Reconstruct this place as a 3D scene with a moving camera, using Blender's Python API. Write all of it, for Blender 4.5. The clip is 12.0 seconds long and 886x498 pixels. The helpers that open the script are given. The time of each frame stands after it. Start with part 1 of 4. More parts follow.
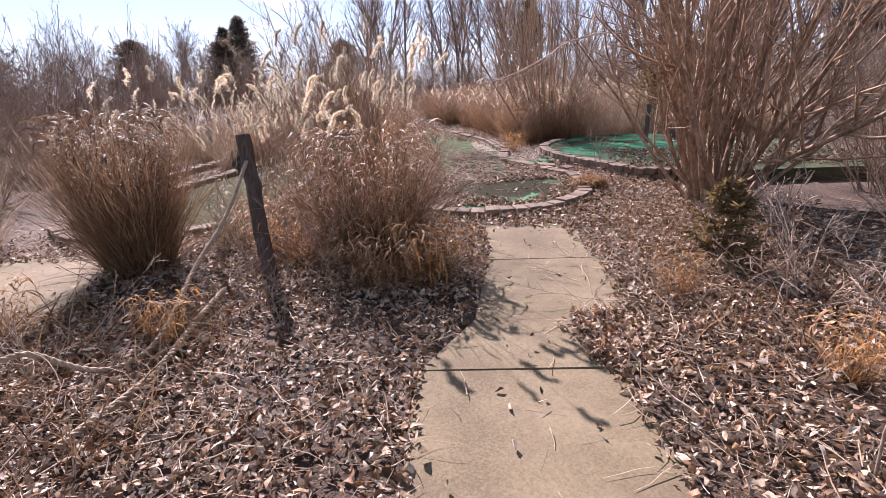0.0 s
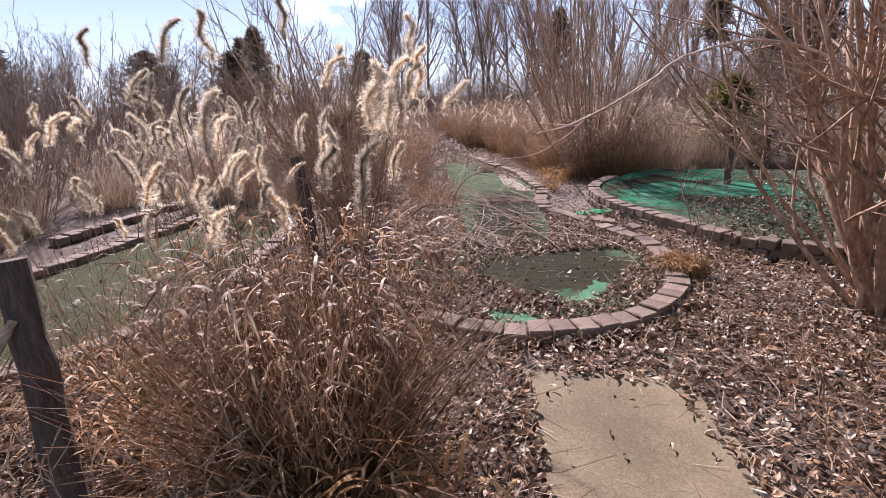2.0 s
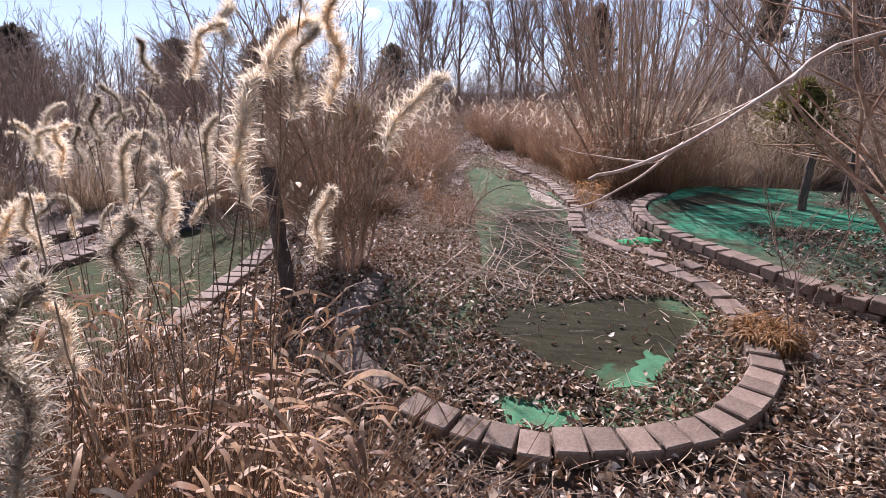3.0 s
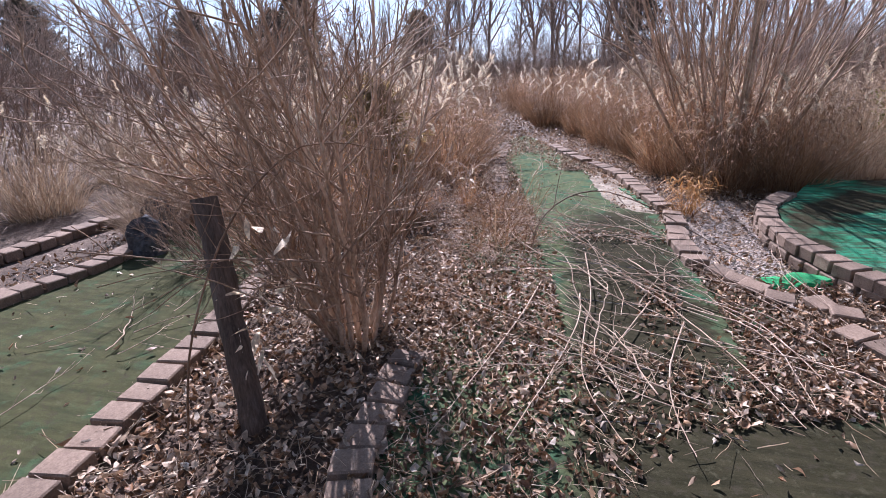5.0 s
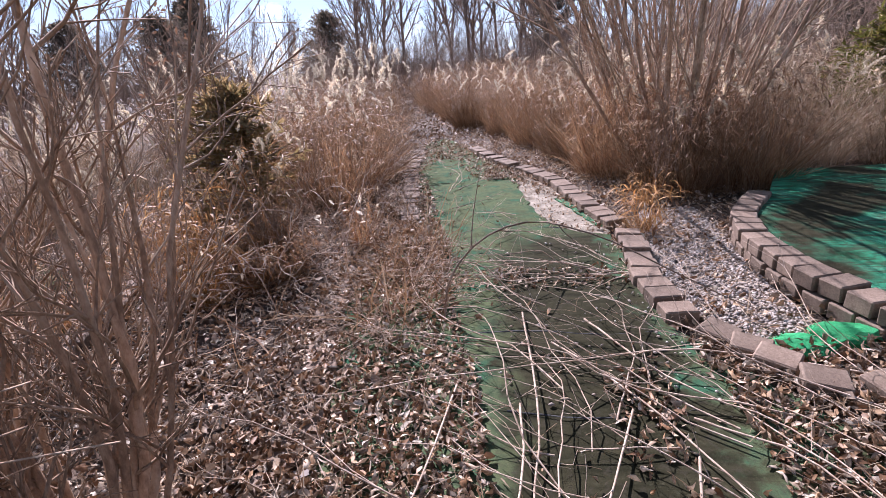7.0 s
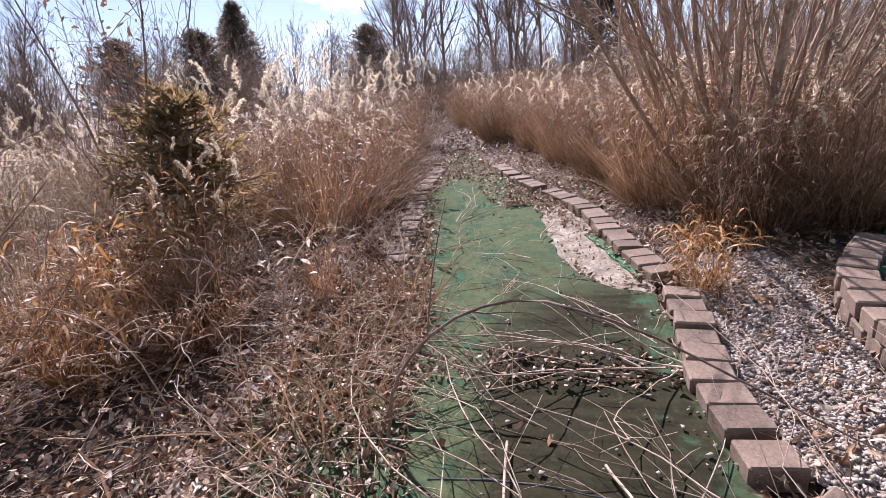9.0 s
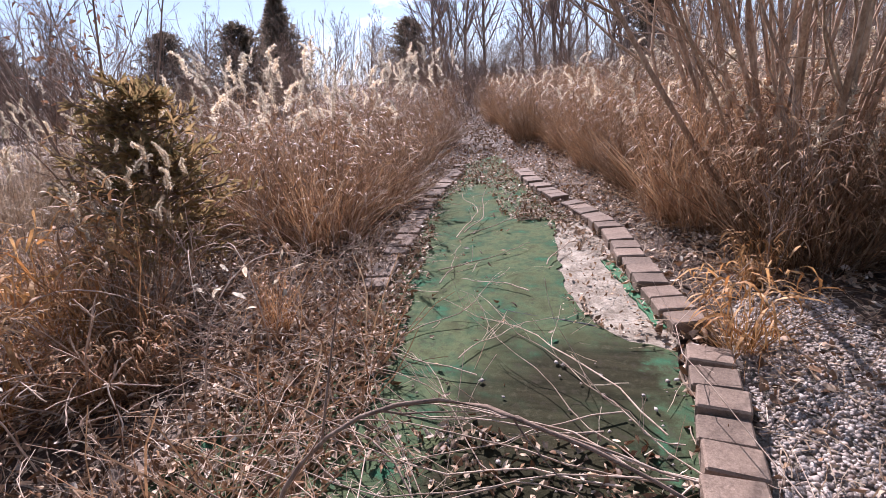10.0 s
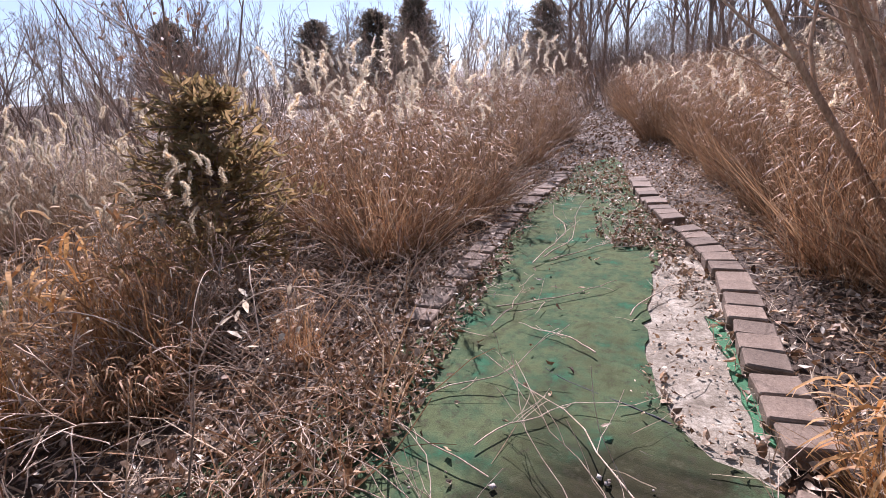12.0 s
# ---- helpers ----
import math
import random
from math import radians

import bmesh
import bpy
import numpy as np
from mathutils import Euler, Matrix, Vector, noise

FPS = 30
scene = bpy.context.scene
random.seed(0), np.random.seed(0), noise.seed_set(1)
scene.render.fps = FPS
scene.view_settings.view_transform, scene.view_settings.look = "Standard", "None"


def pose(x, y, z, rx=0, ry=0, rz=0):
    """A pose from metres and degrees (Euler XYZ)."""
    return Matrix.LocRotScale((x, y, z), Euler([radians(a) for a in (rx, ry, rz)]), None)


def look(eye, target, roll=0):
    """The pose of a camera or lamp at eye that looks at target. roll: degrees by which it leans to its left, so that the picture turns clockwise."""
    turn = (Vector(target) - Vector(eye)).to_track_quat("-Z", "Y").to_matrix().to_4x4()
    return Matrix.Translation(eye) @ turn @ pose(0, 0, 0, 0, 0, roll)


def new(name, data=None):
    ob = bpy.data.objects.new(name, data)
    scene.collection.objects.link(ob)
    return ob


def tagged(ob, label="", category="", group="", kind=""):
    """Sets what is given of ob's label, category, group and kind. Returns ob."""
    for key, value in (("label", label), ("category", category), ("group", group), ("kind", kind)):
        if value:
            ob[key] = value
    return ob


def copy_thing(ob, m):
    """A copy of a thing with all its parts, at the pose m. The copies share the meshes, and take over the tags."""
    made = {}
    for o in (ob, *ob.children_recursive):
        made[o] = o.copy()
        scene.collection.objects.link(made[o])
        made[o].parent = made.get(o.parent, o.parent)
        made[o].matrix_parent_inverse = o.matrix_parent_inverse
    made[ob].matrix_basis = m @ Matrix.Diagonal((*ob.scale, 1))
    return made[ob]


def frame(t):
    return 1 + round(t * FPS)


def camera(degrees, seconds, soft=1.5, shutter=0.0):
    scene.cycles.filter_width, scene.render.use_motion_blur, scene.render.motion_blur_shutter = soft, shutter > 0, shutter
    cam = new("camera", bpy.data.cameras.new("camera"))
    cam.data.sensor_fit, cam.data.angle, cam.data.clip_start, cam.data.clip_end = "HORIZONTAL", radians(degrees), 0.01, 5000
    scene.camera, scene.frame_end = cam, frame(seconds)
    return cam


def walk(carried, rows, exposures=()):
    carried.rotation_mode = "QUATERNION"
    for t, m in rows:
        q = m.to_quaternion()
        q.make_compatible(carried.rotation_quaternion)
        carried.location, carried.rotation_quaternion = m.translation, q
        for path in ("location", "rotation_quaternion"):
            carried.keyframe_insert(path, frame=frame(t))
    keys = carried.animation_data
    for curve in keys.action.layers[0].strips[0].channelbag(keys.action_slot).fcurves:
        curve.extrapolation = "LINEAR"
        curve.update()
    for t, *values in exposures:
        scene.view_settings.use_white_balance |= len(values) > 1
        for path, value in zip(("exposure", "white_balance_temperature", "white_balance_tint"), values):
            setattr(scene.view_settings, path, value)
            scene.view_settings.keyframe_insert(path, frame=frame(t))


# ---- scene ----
cam = camera(82.0, 12.0, soft=0.8)
PATH = [
    (0.0, pose(0.530, -0.086, 1.518, 71.87, 2.09, 3.80)),
    (0.5, pose(0.436, 0.536, 1.599, 72.25, 1.98, 4.82)),
    (1.0, pose(0.417, 1.146, 1.645, 72.66, 1.84, 5.51)),
    (1.5, pose(0.353, 1.758, 1.663, 72.96, 1.83, 6.10)),
    (2.0, pose(0.406, 2.395, 1.701, 73.07, 1.78, 6.44)),
    (2.5, pose(0.432, 2.998, 1.706, 73.03, 1.05, 7.77)),
    (3.0, pose(0.427, 3.607, 1.721, 72.70, 0.16, 10.02)),
    (3.5, pose(0.409, 4.138, 1.691, 72.25, 0.27, 12.79)),
    (3.7, pose(0.357, 4.336, 1.683, 71.80, 0.33, 13.49)),
    (5.3, pose(-0.267, 5.680, 1.676, 69.64, 1.80, 11.83)),
    (5.5, pose(-0.320, 5.791, 1.668, 69.68, 2.34, 10.71)),
    (6.0, pose(-0.279, 6.178, 1.577, 69.61, 3.48, 7.48)),
    (6.5, pose(-0.126, 6.673, 1.536, 69.65, 3.67, 5.83)),
    (7.0, pose(-0.036, 7.112, 1.521, 69.61, 4.14, 4.36)),
    (7.2, pose(0.016, 7.262, 1.539, 69.47, 4.18, 4.09)),
    (8.8, pose(0.206, 8.145, 1.408, 71.33, 4.92, 8.19)),
    (9.0, pose(0.265, 8.286, 1.389, 71.37, 4.83, 9.52)),
    (9.5, pose(0.409, 8.649, 1.380, 71.26, 4.58, 11.77)),
    (10.0, pose(0.514, 8.973, 1.367, 71.18, 4.39, 14.46)),
    (10.5, pose(0.689, 9.155, 1.369, 71.09, 4.50, 19.66)),
    (11.0, pose(0.820, 9.178, 1.458, 71.45, 4.38, 26.76)),
    (11.5, pose(0.832, 9.295, 1.483, 71.23, 4.29, 28.95)),
    (12.0, pose(0.721, 9.663, 1.438, 70.68, 4.35, 29.25)),
]
EXPOSURE = [(0.0, 1.38, 6050, 31), (2.5, 1.17, 5850, 29), (5.5, 1.3, 5500, 27), (9.0, 1.24, 5800, 28), (12.0, 1.22, 5750, 28)]
walk(cam, PATH, EXPOSURE)

# ---- world, sun ----
SUN_AZ, SUN_EL = radians(28), radians(39)      # ahead and to the left, mid-morning winter sun
sun_dir = Vector((-math.sin(SUN_AZ) * math.cos(SUN_EL), math.cos(SUN_AZ) * math.cos(SUN_EL), math.sin(SUN_EL)))
world = bpy.data.worlds.new("sky")
scene.world = world
world.use_nodes = True
wt = world.node_tree
bg = wt.nodes["Background"]
sky = wt.nodes.new("ShaderNodeTexSky")
sky.sky_type, sky.sun_disc = "NISHITA", False
sky.sun_elevation, sky.sun_rotation = SUN_EL, -SUN_AZ
sky.air_density, sky.dust_density, sky.ozone_density = 1.0, 0.15, 2.5
wc = wt.nodes.new("ShaderNodeTexCoord")
wm = wt.nodes.new("ShaderNodeMapping")
wm.inputs["Scale"].default_value = (1.0, 1.0, 2.6)
wn = wt.nodes.new("ShaderNodeTexNoise")
wn.inputs["Scale"].default_value, wn.inputs["Detail"].default_value, wn.inputs["Roughness"].default_value = 2.2, 7, 0.62
wr = wt.nodes.new("ShaderNodeMapRange")
wr.inputs["From Min"].default_value, wr.inputs["From Max"].default_value = 0.52, 0.66
wmix = wt.nodes.new("ShaderNodeMix")
wmix.data_type = "RGBA"
wmix.inputs["B"].default_value = (24.5, 30.5, 35.0, 1)
wt.links.new(wc.outputs["Generated"], wm.inputs["Vector"])
wt.links.new(wm.outputs["Vector"], wn.inputs["Vector"])
wt.links.new(wn.outputs["Fac"], wr.inputs["Value"])
wsep = wt.nodes.new("ShaderNodeSeparateXYZ")
wh = wt.nodes.new("ShaderNodeMapRange")
wh.inputs["From Min"].default_value, wh.inputs["From Max"].default_value = 0.42, 0.0
wh.inputs["To Max"].default_value = 0.38
wmax = wt.nodes.new("ShaderNodeMath")
wmax.operation = "MAXIMUM"
wt.links.new(wc.outputs["Generated"], wsep.inputs[0])
wt.links.new(wsep.outputs["Z"], wh.inputs["Value"])
wt.links.new(wh.outputs["Result"], wmax.inputs[0])
wt.links.new(wr.outputs["Result"], wmax.inputs[1])
wt.links.new(wmax.outputs[0], wmix.inputs["Factor"])
wt.links.new(sky.outputs["Color"], wmix.inputs["A"])
wt.links.new(wmix.outputs["Result"], bg.inputs["Color"])
bg.inputs["Strength"].default_value = 0.03
sun = new("sun", bpy.data.lights.new("sun", "SUN"))
sun.data.energy, sun.data.angle, sun.data.color = 5.0, radians(0.55), (1.0, 0.93, 0.85)
sun.matrix_world = look(sun_dir * 50, (0, 0, 0))

# ---- materials ----
def node_mat(name):
    m = bpy.data.materials.new(name)
    m.use_nodes = True
    nt = m.node_tree
    nt.nodes.clear()
    return m, nt, nt.nodes.new("ShaderNodeOutputMaterial")


def ramp(nt, fac, stops):
    r = nt.nodes.new("ShaderNodeValToRGB")
    els = r.color_ramp.elements
    while len(els) < len(stops):
        els.new(0.5)
    for e, (p, c) in zip(els, stops):
        e.position, e.color = p, (*c, 1)
    nt.links.new(fac, r.inputs["Fac"])
    return r.outputs["Color"]


def spread(*cols):
    n = len(cols)
    return [(i / max(1, n - 1), c) for i, c in enumerate(cols)]


def noise_fac(nt, scale, detail=5, rough=0.6, stretch=(1, 1, 1), space="Object"):
    tc = nt.nodes.new("ShaderNodeTexCoord")
    mp = nt.nodes.new("ShaderNodeMapping")
    mp.inputs["Scale"].default_value = stretch
    n = nt.nodes.new("ShaderNodeTexNoise")
    n.inputs["Scale"].default_value, n.inputs["Detail"].default_value, n.inputs["Roughness"].default_value = scale, detail, rough
    nt.links.new(tc.outputs[space], mp.inputs["Vector"])
    nt.links.new(mp.outputs["Vector"], n.inputs["Vector"])
    return n.outputs["Fac"]


def math_node(nt, op, a, b=0.5, clamp=False):
    n = nt.nodes.new("ShaderNodeMath")
    n.operation, n.use_clamp = op, clamp
    for s, v in zip(n.inputs, (a, b)):
        if isinstance(v, (int, float)):
            s.default_value = v
        else:
            nt.links.new(v, s)
    return n.outputs[0]


def mix_rgb(nt, fac, a, b, blend="MIX"):
    n = nt.nodes.new("ShaderNodeMix")
    n.data_type, n.blend_type = "RGBA", blend
    for key, v in (("Factor", fac), ("A", a), ("B", b)):
        s = n.inputs[key]
        if isinstance(v, tuple):
            s.default_value = (*v, 1)
        elif isinstance(v, (int, float)):
            s.default_value = v
        else:
            nt.links.new(v, s)
    return n.outputs["Result"]


def steps(nt, fac, lo, hi):
    n = nt.nodes.new("ShaderNodeMapRange")
    n.interpolation_type = "SMOOTHSTEP"
    n.inputs["From Min"].default_value, n.inputs["From Max"].default_value = lo, hi
    nt.links.new(fac, n.inputs["Value"])
    return n.outputs["Result"]


def finish(nt, out, col, rough, bump=None, depth=0.01, trans=0.0, gloss=0.3):
    p = nt.nodes.new("ShaderNodeBsdfPrincipled")
    p.inputs["Roughness"].default_value = rough
    p.inputs["Specular IOR Level"].default_value = gloss
    nt.links.new(col, p.inputs["Base Color"])
    if bump is not None:
        b = nt.nodes.new("ShaderNodeBump")
        b.inputs["Distance"].default_value = depth
        b.inputs["Strength"].default_value = 0.9
        nt.links.new(bump, b.inputs["Height"])
        nt.links.new(b.outputs["Normal"], p.inputs["Normal"])
    surf = p.outputs["BSDF"]
    if trans:
        t = nt.nodes.new("ShaderNodeBsdfTranslucent")
        nt.links.new(col, t.inputs["Color"])
        mx = nt.nodes.new("ShaderNodeMixShader")
        mx.inputs["Fac"].default_value = trans
        nt.links.new(surf, mx.inputs[1])
        nt.links.new(t.outputs["BSDF"], mx.inputs[2])
        surf = mx.outputs["Shader"]
    nt.links.new(surf, out.inputs["Surface"])


def foliage(name, *cols, trans=0.35, rough=0.6, grain=40):
    m, nt, out = node_mat(name)
    g = nt.nodes.new("ShaderNodeNewGeometry")
    o = nt.nodes.new("ShaderNodeObjectInfo")
    c = ramp(nt, g.outputs["Random Per Island"], spread(*cols))
    n = noise_fac(nt, grain, 3, 0.6)
    c = mix_rgb(nt, steps(nt, n, 0.3, 0.75), c, mix_rgb(nt, 0.55, c, (0.03, 0.02, 0.012)))
    v = math_node(nt, "ADD", math_node(nt, "MULTIPLY", o.outputs["Random"], 0.65), 0.58)
    h = nt.nodes.new("ShaderNodeHueSaturation")
    nt.links.new(v, h.inputs["Value"])
    nt.links.new(c, h.inputs["Color"])
    finish(nt, out, h.outputs["Color"], rough, trans=trans)
    return m


def surface(name, *cols, fine=60, coarse=3, depth=0.004, rough=0.85, vary=0.0, stain=(0.08, 0.06, 0.045), stained=0.4, stretch=(1, 1, 1), space="Object"):
    m, nt, out = node_mat(name)
    a = noise_fac(nt, fine, 6, 0.7, stretch, space)
    b = noise_fac(nt, coarse, 4, 0.55, stretch, space)
    mixed = math_node(nt, "ADD", math_node(nt, "MULTIPLY", a, 0.55), math_node(nt, "MULTIPLY", b, 0.45))
    c = ramp(nt, steps(nt, mixed, 0.32, 0.68), spread(*cols))
    c = mix_rgb(nt, math_node(nt, "MULTIPLY", steps(nt, noise_fac(nt, coarse * 2.3, 6, 0.65, stretch, space), 0.5, 0.72), stained), c, stain)
    if vary:
        o = nt.nodes.new("ShaderNodeObjectInfo")
        h = nt.nodes.new("ShaderNodeHueSaturation")
        nt.links.new(math_node(nt, "ADD", math_node(nt, "MULTIPLY", o.outputs["Random"], vary), 1 - vary / 2), h.inputs["Value"])
        nt.links.new(c, h.inputs["Color"])
        c = h.outputs["Color"]
    finish(nt, out, c, rough, a, depth)
    return m


def carpet_material(name, lush, silt=0.62):
    m, nt, out = node_mat(name)
    tc = nt.nodes.new("ShaderNodeTexCoord")
    sep = nt.nodes.new("ShaderNodeSeparateXYZ")
    nt.links.new(tc.outputs["Object"], sep.inputs[0])
    pile = noise_fac(nt, 160, 4, 0.7)
    blot = noise_fac(nt, 1.1, 5, 0.6)
    fade = noise_fac(nt, 4.5, 6, 0.65)
    streak = noise_fac(nt, 9, 4, 0.6, (0.35, 2.2, 1))
    green = ramp(nt, fade, [(0.32, (0.062, 0.068, 0.032)), (0.45, (0.098, 0.122, 0.058)), (0.56, (0.088, 0.146, 0.074)), (0.65, (0.06, 0.27, 0.145))])
    dirt_shade = ramp(nt, streak, [(0.35, (0.03, 0.029, 0.012)), (0.65, (0.066, 0.061, 0.027))] if silt > 0.7 else [(0.35, (0.017, 0.016, 0.008)), (0.65, (0.038, 0.034, 0.018))])
    if lush:
        # dirt blots, plus dark streaks that paint shrub stem shadows into the colour
        mask = math_node(nt, "MAXIMUM", steps(nt, blot, 0.45, 0.60), math_node(nt, "MULTIPLY", steps(nt, streak, 0.43, 0.58), 0.75))
        worn = math_node(nt, "MAXIMUM", steps(nt, math_node(nt, "ADD", sep.outputs["Y"], math_node(nt, "MULTIPLY", blot, 2.5)), 11.2, 9.9), steps(nt, math_node(nt, "ADD", sep.outputs["X"], math_node(nt, "MULTIPLY", blot, 1.6)), 4.9, 5.7))
        dirt_shade = mix_rgb(nt, worn, dirt_shade, ramp(nt, streak, [(0.35, (0.05, 0.042, 0.024)), (0.65, (0.12, 0.1, 0.064))]))
        mask = math_node(nt, "MAXIMUM", mask, math_node(nt, "MULTIPLY", worn, 0.85))
        green = ramp(nt, fade, [(0.3, (0.02, 0.15, 0.07)), (0.5, (0.035, 0.23, 0.125)), (0.7, (0.10, 0.26, 0.16))])
    else:
        # silt lies thick on the low near end and thins towards the far end
        low = steps(nt, math_node(nt, "ADD", sep.outputs["Y"], math_node(nt, "MULTIPLY", blot, 5.0)), 15.3, 13.0)
        edge = steps(nt, math_node(nt, "ABSOLUTE", math_node(nt, "SUBTRACT", math_node(nt, "ADD", sep.outputs["X"], math_node(nt, "MULTIPLY", fade, 0.8)), 0.85), 0), 0.62, 0.35)
        mask = math_node(nt, "MAXIMUM", math_node(nt, "MULTIPLY", low, edge), math_node(nt, "MULTIPLY", steps(nt, fade, 0.42 - 0.25 * (silt > 0.7), 0.62 - 0.15 * (silt > 0.7)), silt))
    if not lush:
        dx = math_node(nt, "SUBTRACT", sep.outputs["X"], 0.93)
        dy = math_node(nt, "SUBTRACT", sep.outputs["Y"], 7.35)
        d2 = math_node(nt, "ADD", math_node(nt, "MULTIPLY", dx, dx), math_node(nt, "MULTIPLY", dy, dy))
        mask = math_node(nt, "MAXIMUM", mask, steps(nt, math_node(nt, "ADD", d2, math_node(nt, "MULTIPLY", fade, 0.6)), 1.05, 0.7))
    c = mix_rgb(nt, mask, green, dirt_shade)
    mottle = noise_fac(nt, 22, 5, 0.7)
    c = mix_rgb(nt, math_node(nt, "MULTIPLY", steps(nt, mottle, 0.5, 0.68), 0.62), c, (0.05, 0.042, 0.03))
    c = mix_rgb(nt, math_node(nt, "MULTIPLY", steps(nt, mottle, 0.46, 0.3), 0.12), c, (0.22, 0.21, 0.14))
    c = mix_rgb(nt, math_node(nt, "MULTIPLY", steps(nt, pile, 0.4, 0.7), 0.35), c, (0.02, 0.025, 0.015))
    finish(nt, out, c, 0.95, pile, 0.004, gloss=0.06)
    return m


M_SOIL = surface("leaf mould", (0.035, 0.022, 0.015), (0.085, 0.056, 0.038), (0.17, 0.12, 0.085), fine=34, coarse=1.3, depth=0.03, stain=(0.06, 0.036, 0.02), space="Object")
M_SLAB = surface("path concrete", (0.092, 0.068, 0.038), (0.165, 0.126, 0.072), (0.235, 0.185, 0.112), fine=90, coarse=1.6, depth=0.003, stain=(0.13, 0.09, 0.06), stained=0.5)
M_BASE = surface("bare underlay", (0.12, 0.095, 0.065), (0.24, 0.20, 0.15), (0.44, 0.39, 0.31), fine=70, coarse=7, depth=0.008, stain=(0.2, 0.14, 0.09), stained=0.4)
M_BLOCK = surface("tumbled block", (0.105, 0.072, 0.05), (0.175, 0.125, 0.09), (0.245, 0.18, 0.132), fine=110, coarse=9, depth=0.004, vary=0.5, stain=(0.07, 0.05, 0.035), stained=0.45)
M_CARPET = carpet_material("faded turf carpet", False)
M_OLIVE = carpet_material("olive silted carpet", False, 0.85)
M_TURF = carpet_material("green turf carpet", True)
M_PATCH = surface("clean turf carpet", (0.03, 0.085, 0.035), (0.04, 0.15, 0.066), (0.08, 0.22, 0.105), fine=120, coarse=6, depth=0.004, stain=(0.07, 0.065, 0.03), stained=0.6)
M_POST = surface("weathered timber", (0.045, 0.032, 0.024), (0.10, 0.072, 0.054), (0.17, 0.125, 0.095), fine=30, coarse=5, depth=0.008, stretch=(3, 3, 0.35), stain=(0.03, 0.022, 0.016))
M_ROPE = surface("hemp rope", (0.30, 0.22, 0.14), (0.45, 0.35, 0.24), fine=90, coarse=8, depth=0.002)
M_BARK = surface("shrub bark", (0.18, 0.112, 0.07), (0.38, 0.255, 0.165), (0.56, 0.42, 0.30), fine=45, coarse=6, depth=0.004, stretch=(1, 1, 0.4), stained=0.3, vary=0.4)
M_DARKBARK = surface("brown bark", (0.12, 0.070, 0.040), (0.28, 0.175, 0.105), (0.47, 0.325, 0.215), fine=30, coarse=6, depth=0.006, stretch=(1, 1, 0.4), stained=0.3, vary=0.5)
M_GREYBARK = surface("grey bark", (0.13, 0.088, 0.062), (0.26, 0.185, 0.135), (0.42, 0.315, 0.235), fine=20, coarse=3, depth=0.01, stretch=(1, 1, 0.4), vary=0.5)
M_VINE = surface("dry vine", (0.24, 0.165, 0.115), (0.44, 0.33, 0.245), (0.58, 0.47, 0.37), fine=40, coarse=7, depth=0.002, vary=0.5)
M_ROCK = surface("dark stone", (0.02, 0.02, 0.022), (0.05, 0.05, 0.052), (0.10, 0.10, 0.10), fine=25, coarse=6, depth=0.01)
M_LEAF = foliage("fallen leaves", (0.075, 0.037, 0.018), (0.34, 0.18, 0.088), (0.58, 0.37, 0.21), (0.80, 0.62, 0.44), (0.21, 0.108, 0.05), (0.90, 0.78, 0.62), trans=0.1, rough=0.55)
M_STONE = foliage("pale gravel", (0.34, 0.27, 0.22), (0.58, 0.49, 0.42), (0.76, 0.68, 0.60), (0.42, 0.31, 0.24), trans=0.0, rough=0.7)
M_TAWNY = foliage("tawny grass", (0.14, 0.068, 0.034), (0.40, 0.215, 0.105), (0.58, 0.365, 0.195), (0.21, 0.105, 0.052), (0.70, 0.52, 0.335), trans=0.26)
M_RUST = foliage("rust grass", (0.22, 0.095, 0.04), (0.52, 0.26, 0.11), (0.66, 0.40, 0.19), (0.34, 0.16, 0.07), (0.76, 0.55, 0.33), trans=0.3)
M_SCRAP = surface("bright turf scrap", (0.012, 0.16, 0.05), (0.02, 0.27, 0.09), (0.06, 0.36, 0.15), fine=90, coarse=9, depth=0.006)
M_STRAW = foliage("straw grass", (0.18, 0.11, 0.06), (0.44, 0.31, 0.19), (0.62, 0.49, 0.34), (0.30, 0.19, 0.11), (0.72, 0.60, 0.45), trans=0.35)
M_ORANGE = foliage("orange grass", (0.45, 0.20, 0.06), (0.58, 0.31, 0.11), (0.62, 0.38, 0.17), trans=0.4)
M_PLUME = foliage("silky plume", (0.80, 0.64, 0.43), (0.90, 0.77, 0.57), (0.94, 0.86, 0.70), trans=0.62, rough=0.7)
M_CEDAR = foliage("cedar foliage", (0.16, 0.12, 0.045), (0.28, 0.195, 0.085), (0.35, 0.23, 0.11), (0.18, 0.15, 0.06), trans=0.55)
M_PINE = foliage("conifer needles", (0.12, 0.105, 0.075), (0.20, 0.165, 0.115), (0.29, 0.22, 0.16), trans=0.45)
M_YEW = foliage("yellow green foliage", (0.14, 0.15, 0.03), (0.24, 0.23, 0.05), (0.32, 0.25, 0.07), trans=0.45)
M_BRUSH = foliage("russet dead leaves", (0.16, 0.08, 0.045), (0.26, 0.14, 0.08), (0.20, 0.12, 0.08), trans=0.35)

# ---- mesh helpers ----
rng = np.random.default_rng(7)


